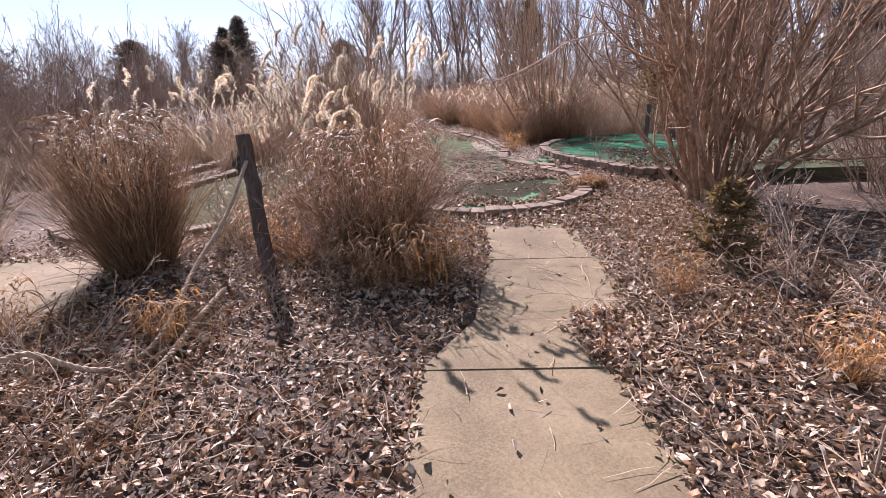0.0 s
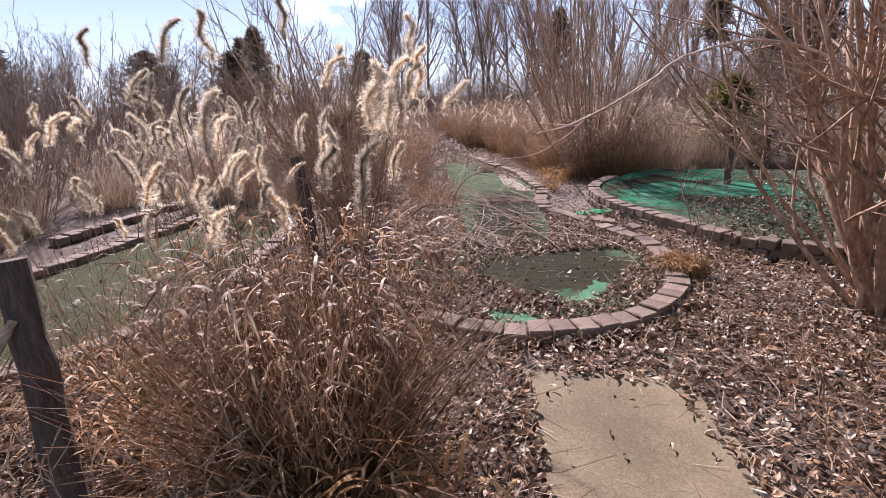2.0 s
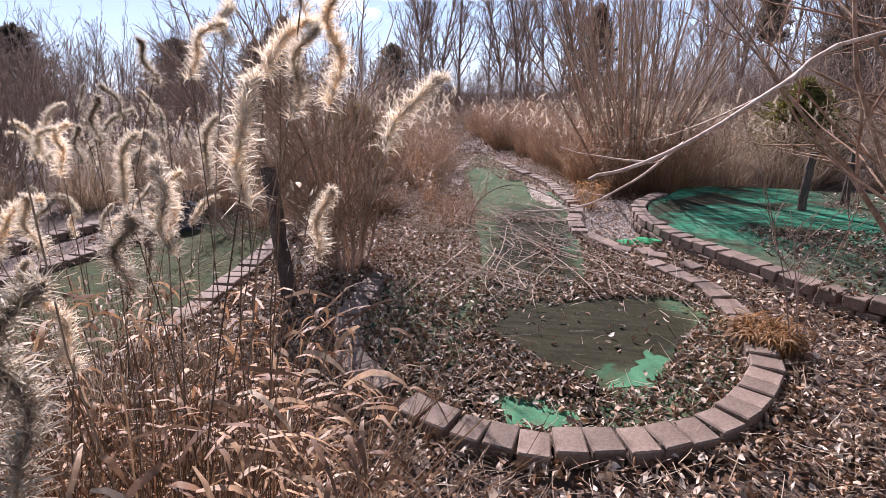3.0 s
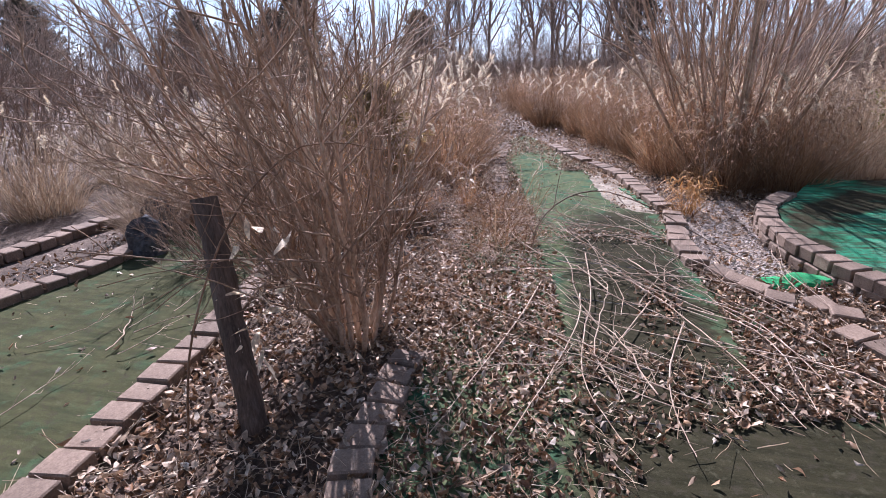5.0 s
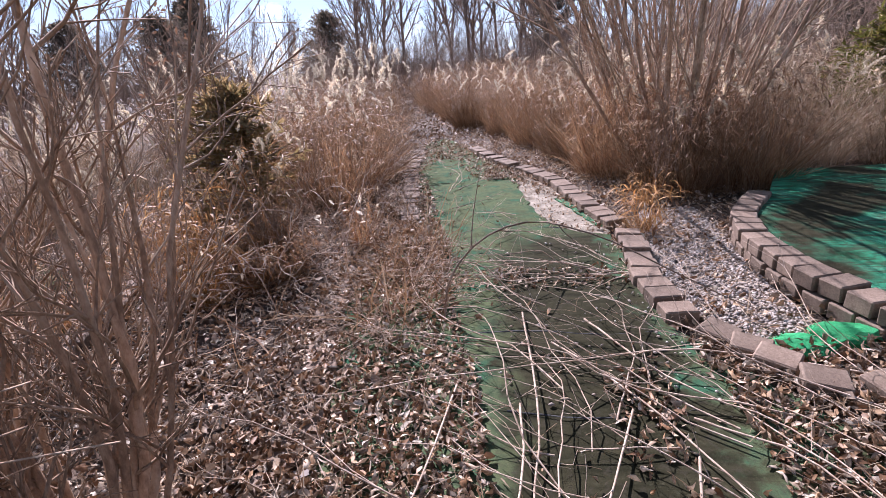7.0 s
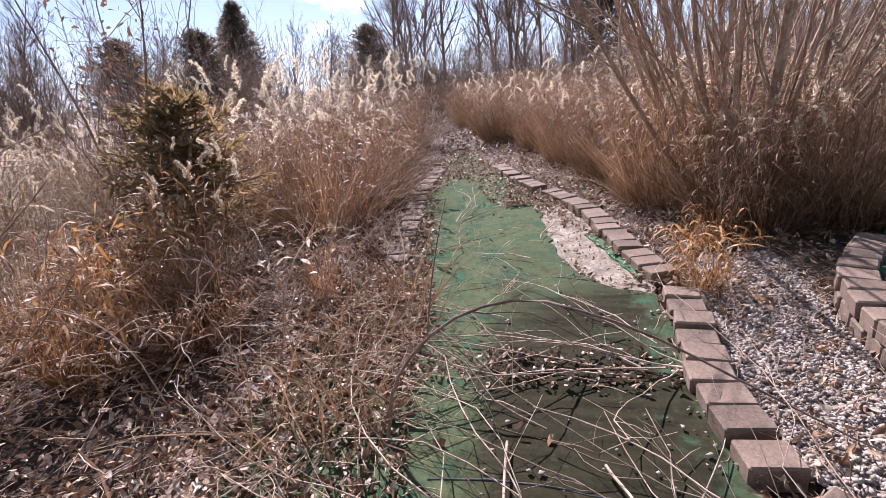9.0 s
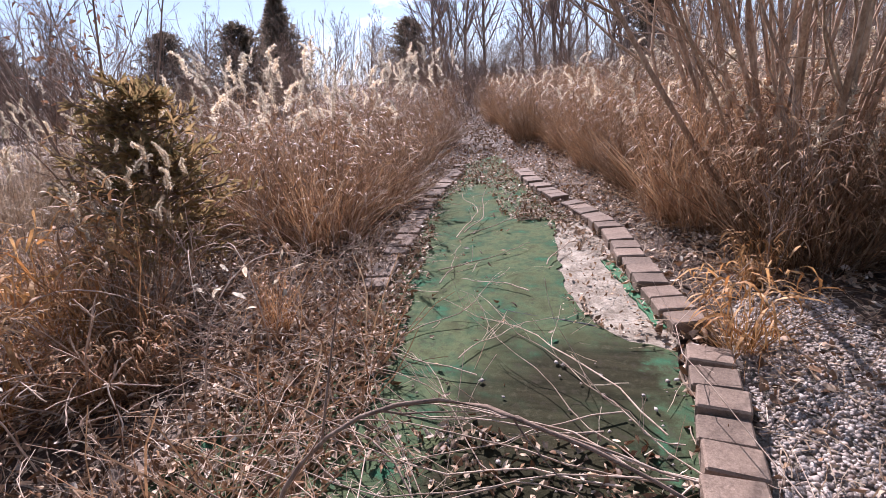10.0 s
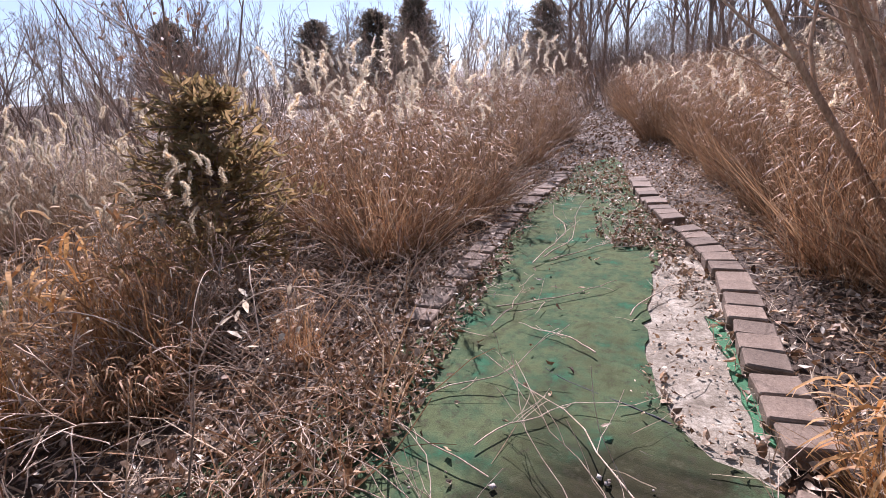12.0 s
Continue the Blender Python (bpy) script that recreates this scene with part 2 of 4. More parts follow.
def mesh_np(name, verts, faces, material, smooth=False):
    verts, faces = np.asarray(verts, dtype=np.float32).reshape(-1, 3), np.asarray(faces, dtype=np.int32)
    me = bpy.data.meshes.new(name)
    me.vertices.add(len(verts))
    me.vertices.foreach_set("co", verts.ravel())
    m, k = faces.shape
    me.loops.add(m * k)
    me.loops.foreach_set("vertex_index", faces.ravel())
    me.polygons.add(m)
    me.polygons.foreach_set("loop_start", np.arange(0, m * k, k, dtype=np.int32))
    me.update(calc_edges=True)
    if smooth:
        me.polygons.foreach_set("use_smooth", np.ones(m, dtype=bool))
    me.materials.append(material)
    return me


def child(name, mesh, parent, label="", m=None):
    ob = new(name, mesh)
    ob.parent = parent
    if m is not None:
        ob.matrix_local = m
    return tagged(ob, label)


def unit(v):
    return v / np.maximum(np.linalg.norm(v, axis=-1, keepdims=True), 1e-9)


def ribbons(P, W, side):
    """Flat blades along the lines P (n, k, 3), W (n, k) wide, turned by side (n, 3)."""
    n, k, _ = P.shape
    V = np.stack([P - side[:, None] * W[..., None] / 2, P + side[:, None] * W[..., None] / 2], 2)
    i = (np.arange(n)[:, None] * k + np.arange(k - 1)[None]) * 2
    return V.reshape(-1, 3), np.stack([i, i + 1, i + 3, i + 2], -1).reshape(-1, 4)


def tubes(P, R, sides):
    """Round stems along the lines P (n, k, 3) with radii R (n, k)."""
    n, k, _ = P.shape
    T = unit(np.gradient(P, axis=1))
    ref = np.where(np.abs(T[:, :1, 2:3]) > 0.8, np.array([1.0, 0, 0]), np.array([0, 0, 1.0]))
    U = unit(np.cross(T, np.broadcast_to(ref, T.shape)))
    W = np.cross(T, U)
    a = np.arange(sides) * 2 * np.pi / sides
    V = P[:, :, None] + R[:, :, None, None] * (np.cos(a)[:, None] * U[:, :, None] + np.sin(a)[:, None] * W[:, :, None])
    b = (np.arange(n)[:, None, None] * k + np.arange(k - 1)[None, :, None]) * sides
    j = np.arange(sides)[None, None]
    q = np.stack([b + j, b + (j + 1) % sides, b + sides + (j + 1) % sides, b + sides + j], -1)
    return V.reshape(-1, 3), q.reshape(-1, 4)


def join(parts):
    vs, fs, off = [], [], 0
    for v, f in parts:
        vs.append(v)
        fs.append(f + off)
        off += len(v)
    return np.concatenate(vs), np.concatenate(fs)


def grow(start, way, length, k, wander, up):
    """Lines of k points from start, that wander and bend by up."""
    P, d = [start], unit(way)
    for _ in range(k - 1):
        d = unit(d + rng.normal(0, wander, d.shape) + np.array([0, 0, 1.0]) * np.reshape(up, (-1, 1)))
        P.append(P[-1] + d * (length / (k - 1))[:, None])
    return np.stack(P, 1)


def sprout(P, R, per, lo, hi, turn, frac, k, wander, up, thin):
    """Side branches on the lines P."""
    n, kk, _ = P.shape
    i = np.repeat(np.arange(n), per)
    s = rng.uniform(lo, hi, len(i)) * (kk - 1)
    a = np.minimum(s.astype(int), kk - 2)
    f = (s - a)[:, None]
    start = P[i, a] * (1 - f) + P[i, a + 1] * f
    t = unit(P[i, a + 1] - P[i, a])
    way = unit(t + unit(np.cross(t, rng.normal(size=t.shape))) * np.tan(np.radians(turn * rng.uniform(0.6, 1.3, len(i))))[:, None])
    full = np.linalg.norm(np.diff(P, axis=1), axis=2).sum(1)[i]
    length = full * (1 - 0.6 * s / (kk - 1)) * frac * rng.uniform(0.55, 1.2, len(i))
    r0 = (R[i, a] * thin)
    Q = grow(start, way, length, k, wander, up)
    return Q, r0[:, None] * np.linspace(1, 0.3, k)[None]


def inside(x, y, poly):
    x, y = np.asarray(x), np.asarray(y)
    c = np.zeros(x.shape, bool)
    for (x0, y0), (x1, y1) in zip(poly, poly[1:] + poly[:1]):
        hit = (y0 > y) != (y1 > y)
        c ^= hit & (x < (x1 - x0) * (y - y0) / ((y1 - y0) or 1e-9) + x0)
    return c


def resample(line, step):
    """Evenly spaced points and headings along a rounded line."""
    L = np.array(line, float)
    for _ in range(2):
        L = np.concatenate([L[:1], np.stack([L[:-1] * 0.75 + L[1:] * 0.25, L[:-1] * 0.25 + L[1:] * 0.75], 1).reshape(-1, 2), L[-1:]])
    s = np.concatenate([[0], np.cumsum(np.linalg.norm(np.diff(L, axis=0), axis=1))])
    q = np.arange(step / 2, s[-1], step)
    at = lambda u: np.stack([np.interp(u, s, L[:, 0]), np.interp(u, s, L[:, 1])], 1)
    d = at(np.minimum(q + 0.03, s[-1])) - at(np.maximum(q - 0.03, 0))
    return at(q), np.arctan2(d[:, 1], d[:, 0])


def rough_outline(poly, step, amp, seed):
    r = np.random.default_rng(seed)
    out = []
    for (x0, y0), (x1, y1) in zip(poly, poly[1:] + poly[:1]):
        n = max(1, int(math.hypot(x1 - x0, y1 - y0) / step))
        for j in range(n):
            out.append((x0 + (x1 - x0) * j / n + r.normal(0, amp), y0 + (y1 - y0) * j / n + r.normal(0, amp)))
    return out


def slab_mesh(name, poly, top, thick, material, bevel=0.0):
    bm = bmesh.new()
    f = bm.faces.new([bm.verts.new((x, y, top - thick)) for x, y in poly])
    bm.normal_update()
    if f.normal.z < 0:
        f.normal_flip()
    up = [g for g in bmesh.ops.extrude_face_region(bm, geom=[f])["geom"] if isinstance(g, bmesh.types.BMVert)]
    bmesh.ops.translate(bm, verts=up, vec=(0, 0, thick))
    if bevel:
        rim = [e for e in bm.edges if all(abs(v.co.z - top) < 1e-5 for v in e.verts)]
        bmesh.ops.bevel(bm, geom=rim, offset=bevel, segments=2, affect="EDGES")
    bmesh.ops.recalc_face_normals(bm, faces=bm.faces)
    bmesh.ops.triangulate(bm, faces=[g for g in bm.faces if len(g.verts) > 4])
    me = bpy.data.meshes.new(name)
    bm.to_mesh(me)
    bm.free()
    me.materials.append(material)
    return me


# ---- ground, path, greens ----
def ground_sheet():
    far = np.array([14, 17, 21, 27, 36, 50, 80, 140, 250, 400.0])
    xs = np.concatenate([-far[::-1], np.arange(-11, 11.01, 0.25), far])
    ys = np.concatenate([-far[::-1], np.arange(-9, 27.01, 0.25), 16 + far[1:]])
    ys = np.unique(np.round(ys, 3))
    X, Y = np.meshgrid(xs, ys)
    Z = np.array([noise.fractal(Vector((x * 0.9, y * 0.9, 0)), 1.0, 2.0, 3) for x, y in zip(X.ravel(), Y.ravel())]) * 0.016 - 0.022
    V = np.stack([X.ravel(), Y.ravel(), Z], 1)
    w = len(xs)
    i = (np.arange(len(ys) - 1)[:, None] * w + np.arange(w - 1)[None]).ravel()
    return tagged(new("ground", mesh_np("ground", V, np.stack([i, i + 1, i + w + 1, i + w], 1), M_SOIL, True)), "brown soil and leaf mould under dead leaves", "ground", kind="structure")


ground = ground_sheet()

path = tagged(new("pavement"), "tan concrete footpath of cracked slabs in leaves", "footpath", kind="structure")
for poly in ([(0.391, -4.048), (1.757, -3.941), (1.289, 2.385), (0.169, 2.347)],
             [(0.178, 2.355), (1.508, 2.409), (1.621, 3.271), (1.617, 4.205), (0.597, 4.165), (0.48, 2.98)],
             [(0.602, 4.174), (1.622, 4.214), (1.507, 5.228), (1.277, 5.35), (0.883, 5.259), (0.537, 5.312)]):
    child("slab", slab_mesh("slab", poly, 0.016, 0.12, M_SLAB, 0.004), path)
side_path = tagged(new("pavement"), "sandy concrete slab half hidden by grass", "footpath", kind="structure")
child("slab", slab_mesh("slab", [(-4.064, 4.378), (-3.017, 4.461), (-2.498, 3.348), (-2.384, 2.153), (-3.557, 1.76), (-4.165, 3.116)], 0.012, 0.1, M_SLAB, 0.008), side_path)

EDGE_ONE = [(-0.28, 16.0), (-0.09, 15.25), (0.23, 14.43), (0.58, 13.75), (0.78, 13.1), (0.88, 12.45), (0.96, 11.95), (1.06, 11.5)]
EDGE_TWO = [(1.1, 11.28), (1.05, 10.9), (1.0, 10.5), (1.0, 10.15), (1.04, 9.8)]
EDGE_BULB = [(1.62, 8.75), (1.916, 8.273), (2.057, 7.766), (2.036, 7.255), (1.948, 6.757), (1.746, 6.39), (1.441, 6.065), (1.036, 5.853), (0.643, 5.752), (0.24, 5.77),
             (-0.1, 5.92), (-0.4, 6.1), (-0.66, 6.4), (-0.86, 6.78), (-0.95, 7.2), (-0.97, 7.6), (-0.95, 8.0), (-0.9, 8.6), (-0.95, 9.3), (-1.08, 9.8)]
EDGE_SUNK = [(-1.1, 9.95), (-1.15, 10.4), (-1.0, 11.1), (-0.84, 11.9), (-0.92, 12.6), (-1.05, 13.6), (-1.18, 14.6), (-1.17, 15.9), (-1.3, 16.6)]
EDGE_LEFT = [(-4.757, 6.179), (-4.38, 5.206), (-3.594, 4.786), (-2.991, 4.764), (-2.619, 5.144), (-2.31, 5.67), (-2.149, 6.184), (-2.159, 6.685), (-2.221, 7.349), (-2.299, 7.915), (-2.4, 8.6), (-2.6, 9.5), (-2.8, 10.5)]
EDGE_LEFT_FAR = [(-4.615, 6.291), (-4.356, 7.11), (-4.229, 8.229), (-4.08, 8.8), (-4.08, 9.4), (-4.3, 10.2), (-4.4, 11.2)]
EDGE_LEFT_OUT = [(-5.336, 8.084), (-5.2, 9.05), (-5.2, 9.66), (-5.1, 10.3), (-5.1, 11.0), (-5.5, 12.2), (-5.95, 13.4)]
WALL = [(2.45, 11.9), (1.98, 11.25), (1.86, 10.75), (1.84, 10.3), (1.92, 9.85), (2.07, 9.4), (2.3, 9.0), (2.554, 8.464), (2.814, 7.977), (3.231, 7.557), (4.131, 7.363)]

GREEN_ONE = [(0.95, 11.36), (0.98, 10.9), (0.92, 10.4), (0.94, 9.85), (1.1, 9.4), (1.55, 8.6), (1.957, 7.761), (1.937, 7.201), (1.689, 6.486), (1.03, 5.933), (0.637, 5.831), (0.133, 5.862),
             (-0.5, 6.3), (-0.86, 7.0), (-0.87, 8.0), (-0.82, 8.7), (-0.9, 9.4), (-1.05, 10.2), (-0.95, 10.9), (-0.78, 11.8), (-0.86, 12.6), (-1.0, 13.6), (-1.1, 14.6),
             (-1.12, 15.8), (-1.25, 16.8), (-0.9, 17.6), (-0.65, 17.0), (-0.35, 15.8), (-0.15, 15.2), (0.12, 14.5), (0.42, 13.7), (0.3, 13.5), (0.31, 13.19), (0.36, 12.48), (0.44, 12.0), (0.51, 11.77), (0.6, 11.6), (0.75, 11.42)]
base_one = [(x * 1.0, y) for x, y in GREEN_ONE[:-10]] + [(0.5, 13.75), (0.72, 13.1), (0.82, 12.45), (0.92, 11.9), (1.0, 11.45)]
tagged(new("foundation", slab_mesh("foundation", base_one, 0.006, 0.1, M_BASE)), "pale gritty underlay bared beside torn carpet", "foundation", kind="structure")
tagged(new("putting_green", slab_mesh("putting_green", rough_outline(GREEN_ONE, 0.08, 0.012, 3), 0.018, 0.011, M_CARPET)), "faded green turf carpet of a golf hole, silted and torn", "carpet", kind="structure")
tagged(new("carpet_strip", slab_mesh("carpet_strip", rough_outline([(0.66, 12.6), (0.74, 12.55), (0.96, 11.85), (1.0, 11.55), (0.9, 11.62), (0.8, 12.05)], 0.07, 0.008, 4), 0.02, 0.013, M_PATCH)), "torn strip of bright green turf carpet", "carpet")
for poly in ([(0.227, 6.19), (0.505, 6.232), (0.82, 6.056), (0.648, 5.943), (0.376, 5.961)], [(0.914, 6.385), (1.19, 6.447), (1.382, 6.813), (1.254, 6.913), (1.096, 6.62)]):
    tagged(new("carpet_patch", slab_mesh("carpet_patch", rough_outline(poly, 0.05, 0.014, 8), 0.0225, 0.012, M_PATCH)), "cleaner bright green patch of turf carpet", "carpet")
GREEN_LEFT = [(-4.142, 5.375), (-3.505, 4.924), (-3.002, 4.913), (-2.413, 5.712), (-2.278, 6.675), (-2.357, 7.685), (-2.55, 8.8), (-2.85, 10.4), (-4.2, 11.2), (-4.15, 10.0), (-3.98, 9.2), (-4.136, 8.107), (-4.34, 6.613)]
tagged(new("putting_green", slab_mesh("putting_green", rough_outline(GREEN_LEFT, 0.1, 0.01, 5), 0.014, 0.06, M_OLIVE)), "olive green turf carpet edged with blocks", "carpet", kind="structure")
GREEN_RAISED = [(2.55, 11.95), (2.08, 11.2), (1.98, 10.7), (1.96, 10.3), (2.03, 9.9), (2.18, 9.45), (2.4, 9.05), (2.669, 8.51), (2.926, 8.025), (3.281, 7.664), (4.129, 7.462), (6.5, 7.6), (7.0, 10.0), (6.0, 12.4), (4.2, 12.75), (3.0, 12.75)]
tagged(new("putting_green", slab_mesh("putting_green", GREEN_RAISED, 0.165, 0.2, M_TURF)), "bright green turf carpet on a raised bed", "carpet", kind="structure")


def block_mesh(seed, lx=0.155, ly=0.19, lz=0.10):
    r = np.random.default_rng(seed)
    bm = bmesh.new()
    bmesh.ops.create_cube(bm, size=1)
    for v in bm.verts:
        v.co = Vector((v.co.x * lx * (1 + r.normal(0, 0.02)), v.co.y * ly * (1 + r.normal(0, 0.02)), v.co.z * lz + r.normal(0, 0.002)))
    bmesh.ops.bevel(bm, geom=list(bm.edges), offset=0.008, segments=1, affect="EDGES")
    me = bpy.data.meshes.new("block")
    bm.to_mesh(me)
    bm.free()
    me.materials.append(M_BLOCK)
    return me


BLOCKS = [block_mesh(s) for s in range(4)]


def edging(name, lines, label, heights=(0.045,), skip=0.0, step=0.168, seed=1):
    r = np.random.default_rng(seed)
    ob = tagged(new(name), label, "edging", kind="structure")
    for line in lines:
        for c, h in enumerate(heights):
            pts, head = resample(line, step)
            for j, ((x, y), a) in enumerate(zip(pts, head)):
                if r.random() < skip:
                    continue
                shift = 0.08 * (c % 2)
                m = pose(x + math.cos(a) * shift + r.normal(0, 0.008), y + math.sin(a) * shift + r.normal(0, 0.008), h + r.normal(0, 0.006),
                         r.normal(0, 1.6), r.normal(0, 1.6), math.degrees(a) + r.normal(0, 2.5))
                child("block", BLOCKS[r.integers(4)], ob, m=m)
    return ob


edging("edging", [EDGE_ONE, EDGE_TWO, EDGE_BULB[:13]], "brown tumbled concrete blocks round the turf", (0.04,), 0.02, seed=2)
edging("edging", [EDGE_SUNK[3:]], "brown blocks along the carpet's far side", (0.015,), 0.04, seed=7)
edging("edging", [EDGE_BULB[12:17]], "brown blocks laid flush with the leaf litter", (0.014,), 0.03, seed=8)
edging("edging", [EDGE_BULB[16:], EDGE_SUNK[:4]], "sunken brown blocks along the carpet under litter", (-0.02,), 0.05, seed=6)
edging("edging", [EDGE_LEFT, EDGE_LEFT_FAR, EDGE_LEFT_OUT], "brown tumbled concrete blocks round the side turf", (0.035,), 0.03, seed=3)
edging("retaining_wall", [WALL], "low wall of brown tumbled blocks, two courses", (0.045, 0.145), 0.0, seed=4)
for x, y, a in ((1.15, 9.6, 40), (1.24, 9.45, 60), (1.31, 9.34, 50), (1.42, 9.16, 70), (1.66, 9.1, 15), (1.75, 8.98, 80), (2.0, 8.7, 30)):
    tagged(new("block", BLOCKS[0]), "loose tumbled block shifted out of line", "block", group="loose blocks").matrix_basis = pose(x, y, 0.035, 3, -4, a)


# ---- grass ----
def blades_mesh(n, spread_r, length, lean, droop, width, material, seed, k=5):
    global rng
    rng = np.random.default_rng(seed)
    a = rng.uniform(0, 2 * np.pi, n)
    q = np.sqrt(rng.uniform(0, 1, n))
    start = np.stack([np.cos(a) * q * spread_r, np.sin(a) * q * spread_r, np.full(n, -0.03)], 1)
    b = a + rng.normal(0, 0.6, n)
    tilt = np.radians(lean) * (q * 0.8 + rng.uniform(0, 0.5, n))
    way = np.stack([np.cos(b) * np.sin(tilt), np.sin(b) * np.sin(tilt), np.cos(tilt)], 1)
    L = length * rng.uniform(0.45, 1.1, n)
    P = grow(start, way, L, k, 0.15, -droop * rng.uniform(0.1, 1.6, n))
    W = width * rng.uniform(0.6, 1.3, n)[:, None] * np.linspace(1, 0.25, k)[None]
    side = unit(np.stack([-np.sin(b), np.cos(b), rng.normal(0, 0.3, n)], 1) + rng.normal(0, 0.5, (n, 3)))
    V, F = ribbons(P, W, side)
    return mesh_np("foliage", V, F, material)


def flags_mesh(n, radius, height, lean, seed, material):
    """Short curled leaf ends that stand off the stems."""
    global rng
    rng = np.random.default_rng(seed)
    a = rng.uniform(0, 2 * np.pi, n)
    z = height * rng.uniform(0.25, 1.0, n)
    q = radius * np.sqrt(rng.uniform(0, 1, n)) + z * np.tan(np.radians(lean * 0.75)) * rng.uniform(0.2, 1.0, n)
    start = np.stack([np.cos(a) * q, np.sin(a) * q, z], 1)
    b = a + rng.normal(0, 0.9, n)
    way = np.stack([np.cos(b), np.sin(b), rng.uniform(0.2, 1.6, n)], 1)
    L = rng.uniform(0.06, 0.22, n)
    P = grow(start, way, L, 6, 0.16, -rng.uniform(0.25, 0.6, n))
    W = 0.0085 * rng.uniform(0.6, 1.7, n)[:, None] * np.array([0.5, 1, 1.1, 0.9, 0.6, 0.2])[None]
    V, F = ribbons(P, W, unit(np.stack([-np.sin(b), np.cos(b), rng.normal(0, 0.5, n)], 1)))
    return mesh_np("curled_leaf", V, F, material)


def plume_mesh(seed, n, wide):
    """A nodding plume: silky hairs that hang to one side of a bent axis."""
    global rng
    rng = np.random.default_rng(seed)
    s = rng.uniform(0, 1, n) ** 0.75
    nod = rng.uniform(0.04, 0.10)
    start = np.stack([nod * s ** 2, 0.012 * np.sin(s * 9 + seed), 0.23 * s - 0.04 - 0.05 * s ** 3], 1)
    a = rng.uniform(0, 2 * np.pi, n)
    way = np.stack([np.cos(a) * 0.42 + 0.2, np.sin(a) * 0.42, rng.uniform(0.1, 1.3, n)], 1)
    P = grow(start, way, 0.029 * (1.2 - 0.6 * s) * rng.uniform(0.4, 1.5, n), 4, 0.34, np.full(n, -0.16))
    W = wide * np.array([0.8, 1.2, 1.0, 0.4])[None] * rng.uniform(0.6, 1.4, n)[:, None]
    V, F = ribbons(P, W, unit(rng.normal(size=(n, 3))))
    return mesh_np("plume", V, F, M_PLUME)


PLUMES = [plume_mesh(s, 1700, 0.0013) for s in (11, 12, 13)]
FAR_PLUMES = [plume_mesh(s, 200, 0.0048) for s in (14, 15, 16)]


def grass_clump(seed, label, height=1.2, radius=0.35, blades=900, material=M_TAWNY, lean=24, droop=0.10, stalks=0, stalk_h=1.9, group="ornamental grasses", width=0.0085, plume=1.0, near=False):
    """A clump of dead ornamental grass: blades, stalks and plumes."""
    global rng
    ob = tagged(new("grass_clump"), label, "grass", group=group)
    blades = int(blades * 0.85)
    tagged(child("foliage", blades_mesh(blades, radius, height, lean, droop, width, material, seed), ob), kind="stuff")
    tagged(child("thatch", blades_mesh(blades // 4, radius * 1.35, height * 0.45, 75, 0.3, width * 1.2, material, seed + 50), ob, "matted straw thatch"), kind="stuff")
    tagged(child("curled_leaf", flags_mesh(int(blades * 1.15), radius, height, lean, seed + 70, material), ob, "pale curled leaf ends"), kind="stuff")
    if stalks:
        r = np.random.default_rng(seed + 100)
        rng = r
        a = r.uniform(0, 2 * np.pi, stalks)
        q = np.sqrt(r.uniform(0, 1, stalks)) * radius * 0.8
        tilt = np.radians(13) * r.uniform(0.1, 1.3, stalks)
        start = np.stack([np.cos(a) * q, np.sin(a) * q, np.zeros(stalks)], 1)
        way = np.stack([np.cos(a) * np.sin(tilt), np.sin(a) * np.sin(tilt), np.cos(tilt)], 1)
        P = grow(start, way, stalk_h * r.uniform(0.62, 1.06, stalks), 7, 0.045, np.full(stalks, -0.02))
        V, F = tubes(P, np.linspace(0.0024, 0.0013, 7)[None].repeat(stalks, 0), 4)
        tagged(child("culm", mesh_np("culm", V, F, M_STRAW), ob), kind="stuff")
        for j in range(stalks):
            if r.random() < 0.85:
                s = plume * r.uniform(0.75, 1.15)
                tip = P[j, -1]
                child("plume", (PLUMES if near else FAR_PLUMES)[j % 3], ob, m=Matrix.LocRotScale(Vector(tip), Euler((r.normal(0, 0.2), r.normal(0.1, 0.2), r.normal(2.6, 1.0))), (s, s, s)))
    return ob


def dead_leaves(ob, n, spread_r, z0, z1, size, seed, material):
    """Withered leaves that still hang in a bush."""
    r = np.random.default_rng(seed)
    a, q = r.uniform(0, 6.28, n), spread_r * np.sqrt(r.uniform(0, 1, n))
    z = r.uniform(z0, z1, n)
    P = np.stack([np.cos(a) * q, np.sin(a) * q, z], 1)
    L = size * r.uniform(0.6, 1.3, n)
    d = unit(r.normal(size=(n, 3)))
    Q = np.stack([P, P + d * L[:, None] * 0.5, P + d * L[:, None] + np.array([0, 0, -0.2]) * L[:, None]], 1)
    V, F = ribbons(Q, L[:, None] * np.array([0.2, 0.5, 0.12])[None], unit(r.normal(size=(n, 3))))
    tagged(child("leaf", mesh_np("leaf", V, F, material), ob, "withered hanging leaves"), kind="stuff")
    return ob


def place(ob, spots, scale=(0.85, 1.2), seed=0):
    """Put ob at the first spot and copies of it at the others."""
    r = np.random.default_rng(seed)
    for j, (x, y, *s) in enumerate(spots):
        if j == 0:
            ob.matrix_basis = pose(x, y, -0.01, 0, 0, r.uniform(0, 360))
        else:
            k = s[0] if s else r.uniform(*scale)
            copy_thing(ob, pose(x, y, -0.01, 0, 0, r.uniform(0, 360)) @ Matrix.Diagonal((k, k, k * r.uniform(0.93, 1.07), 1)))


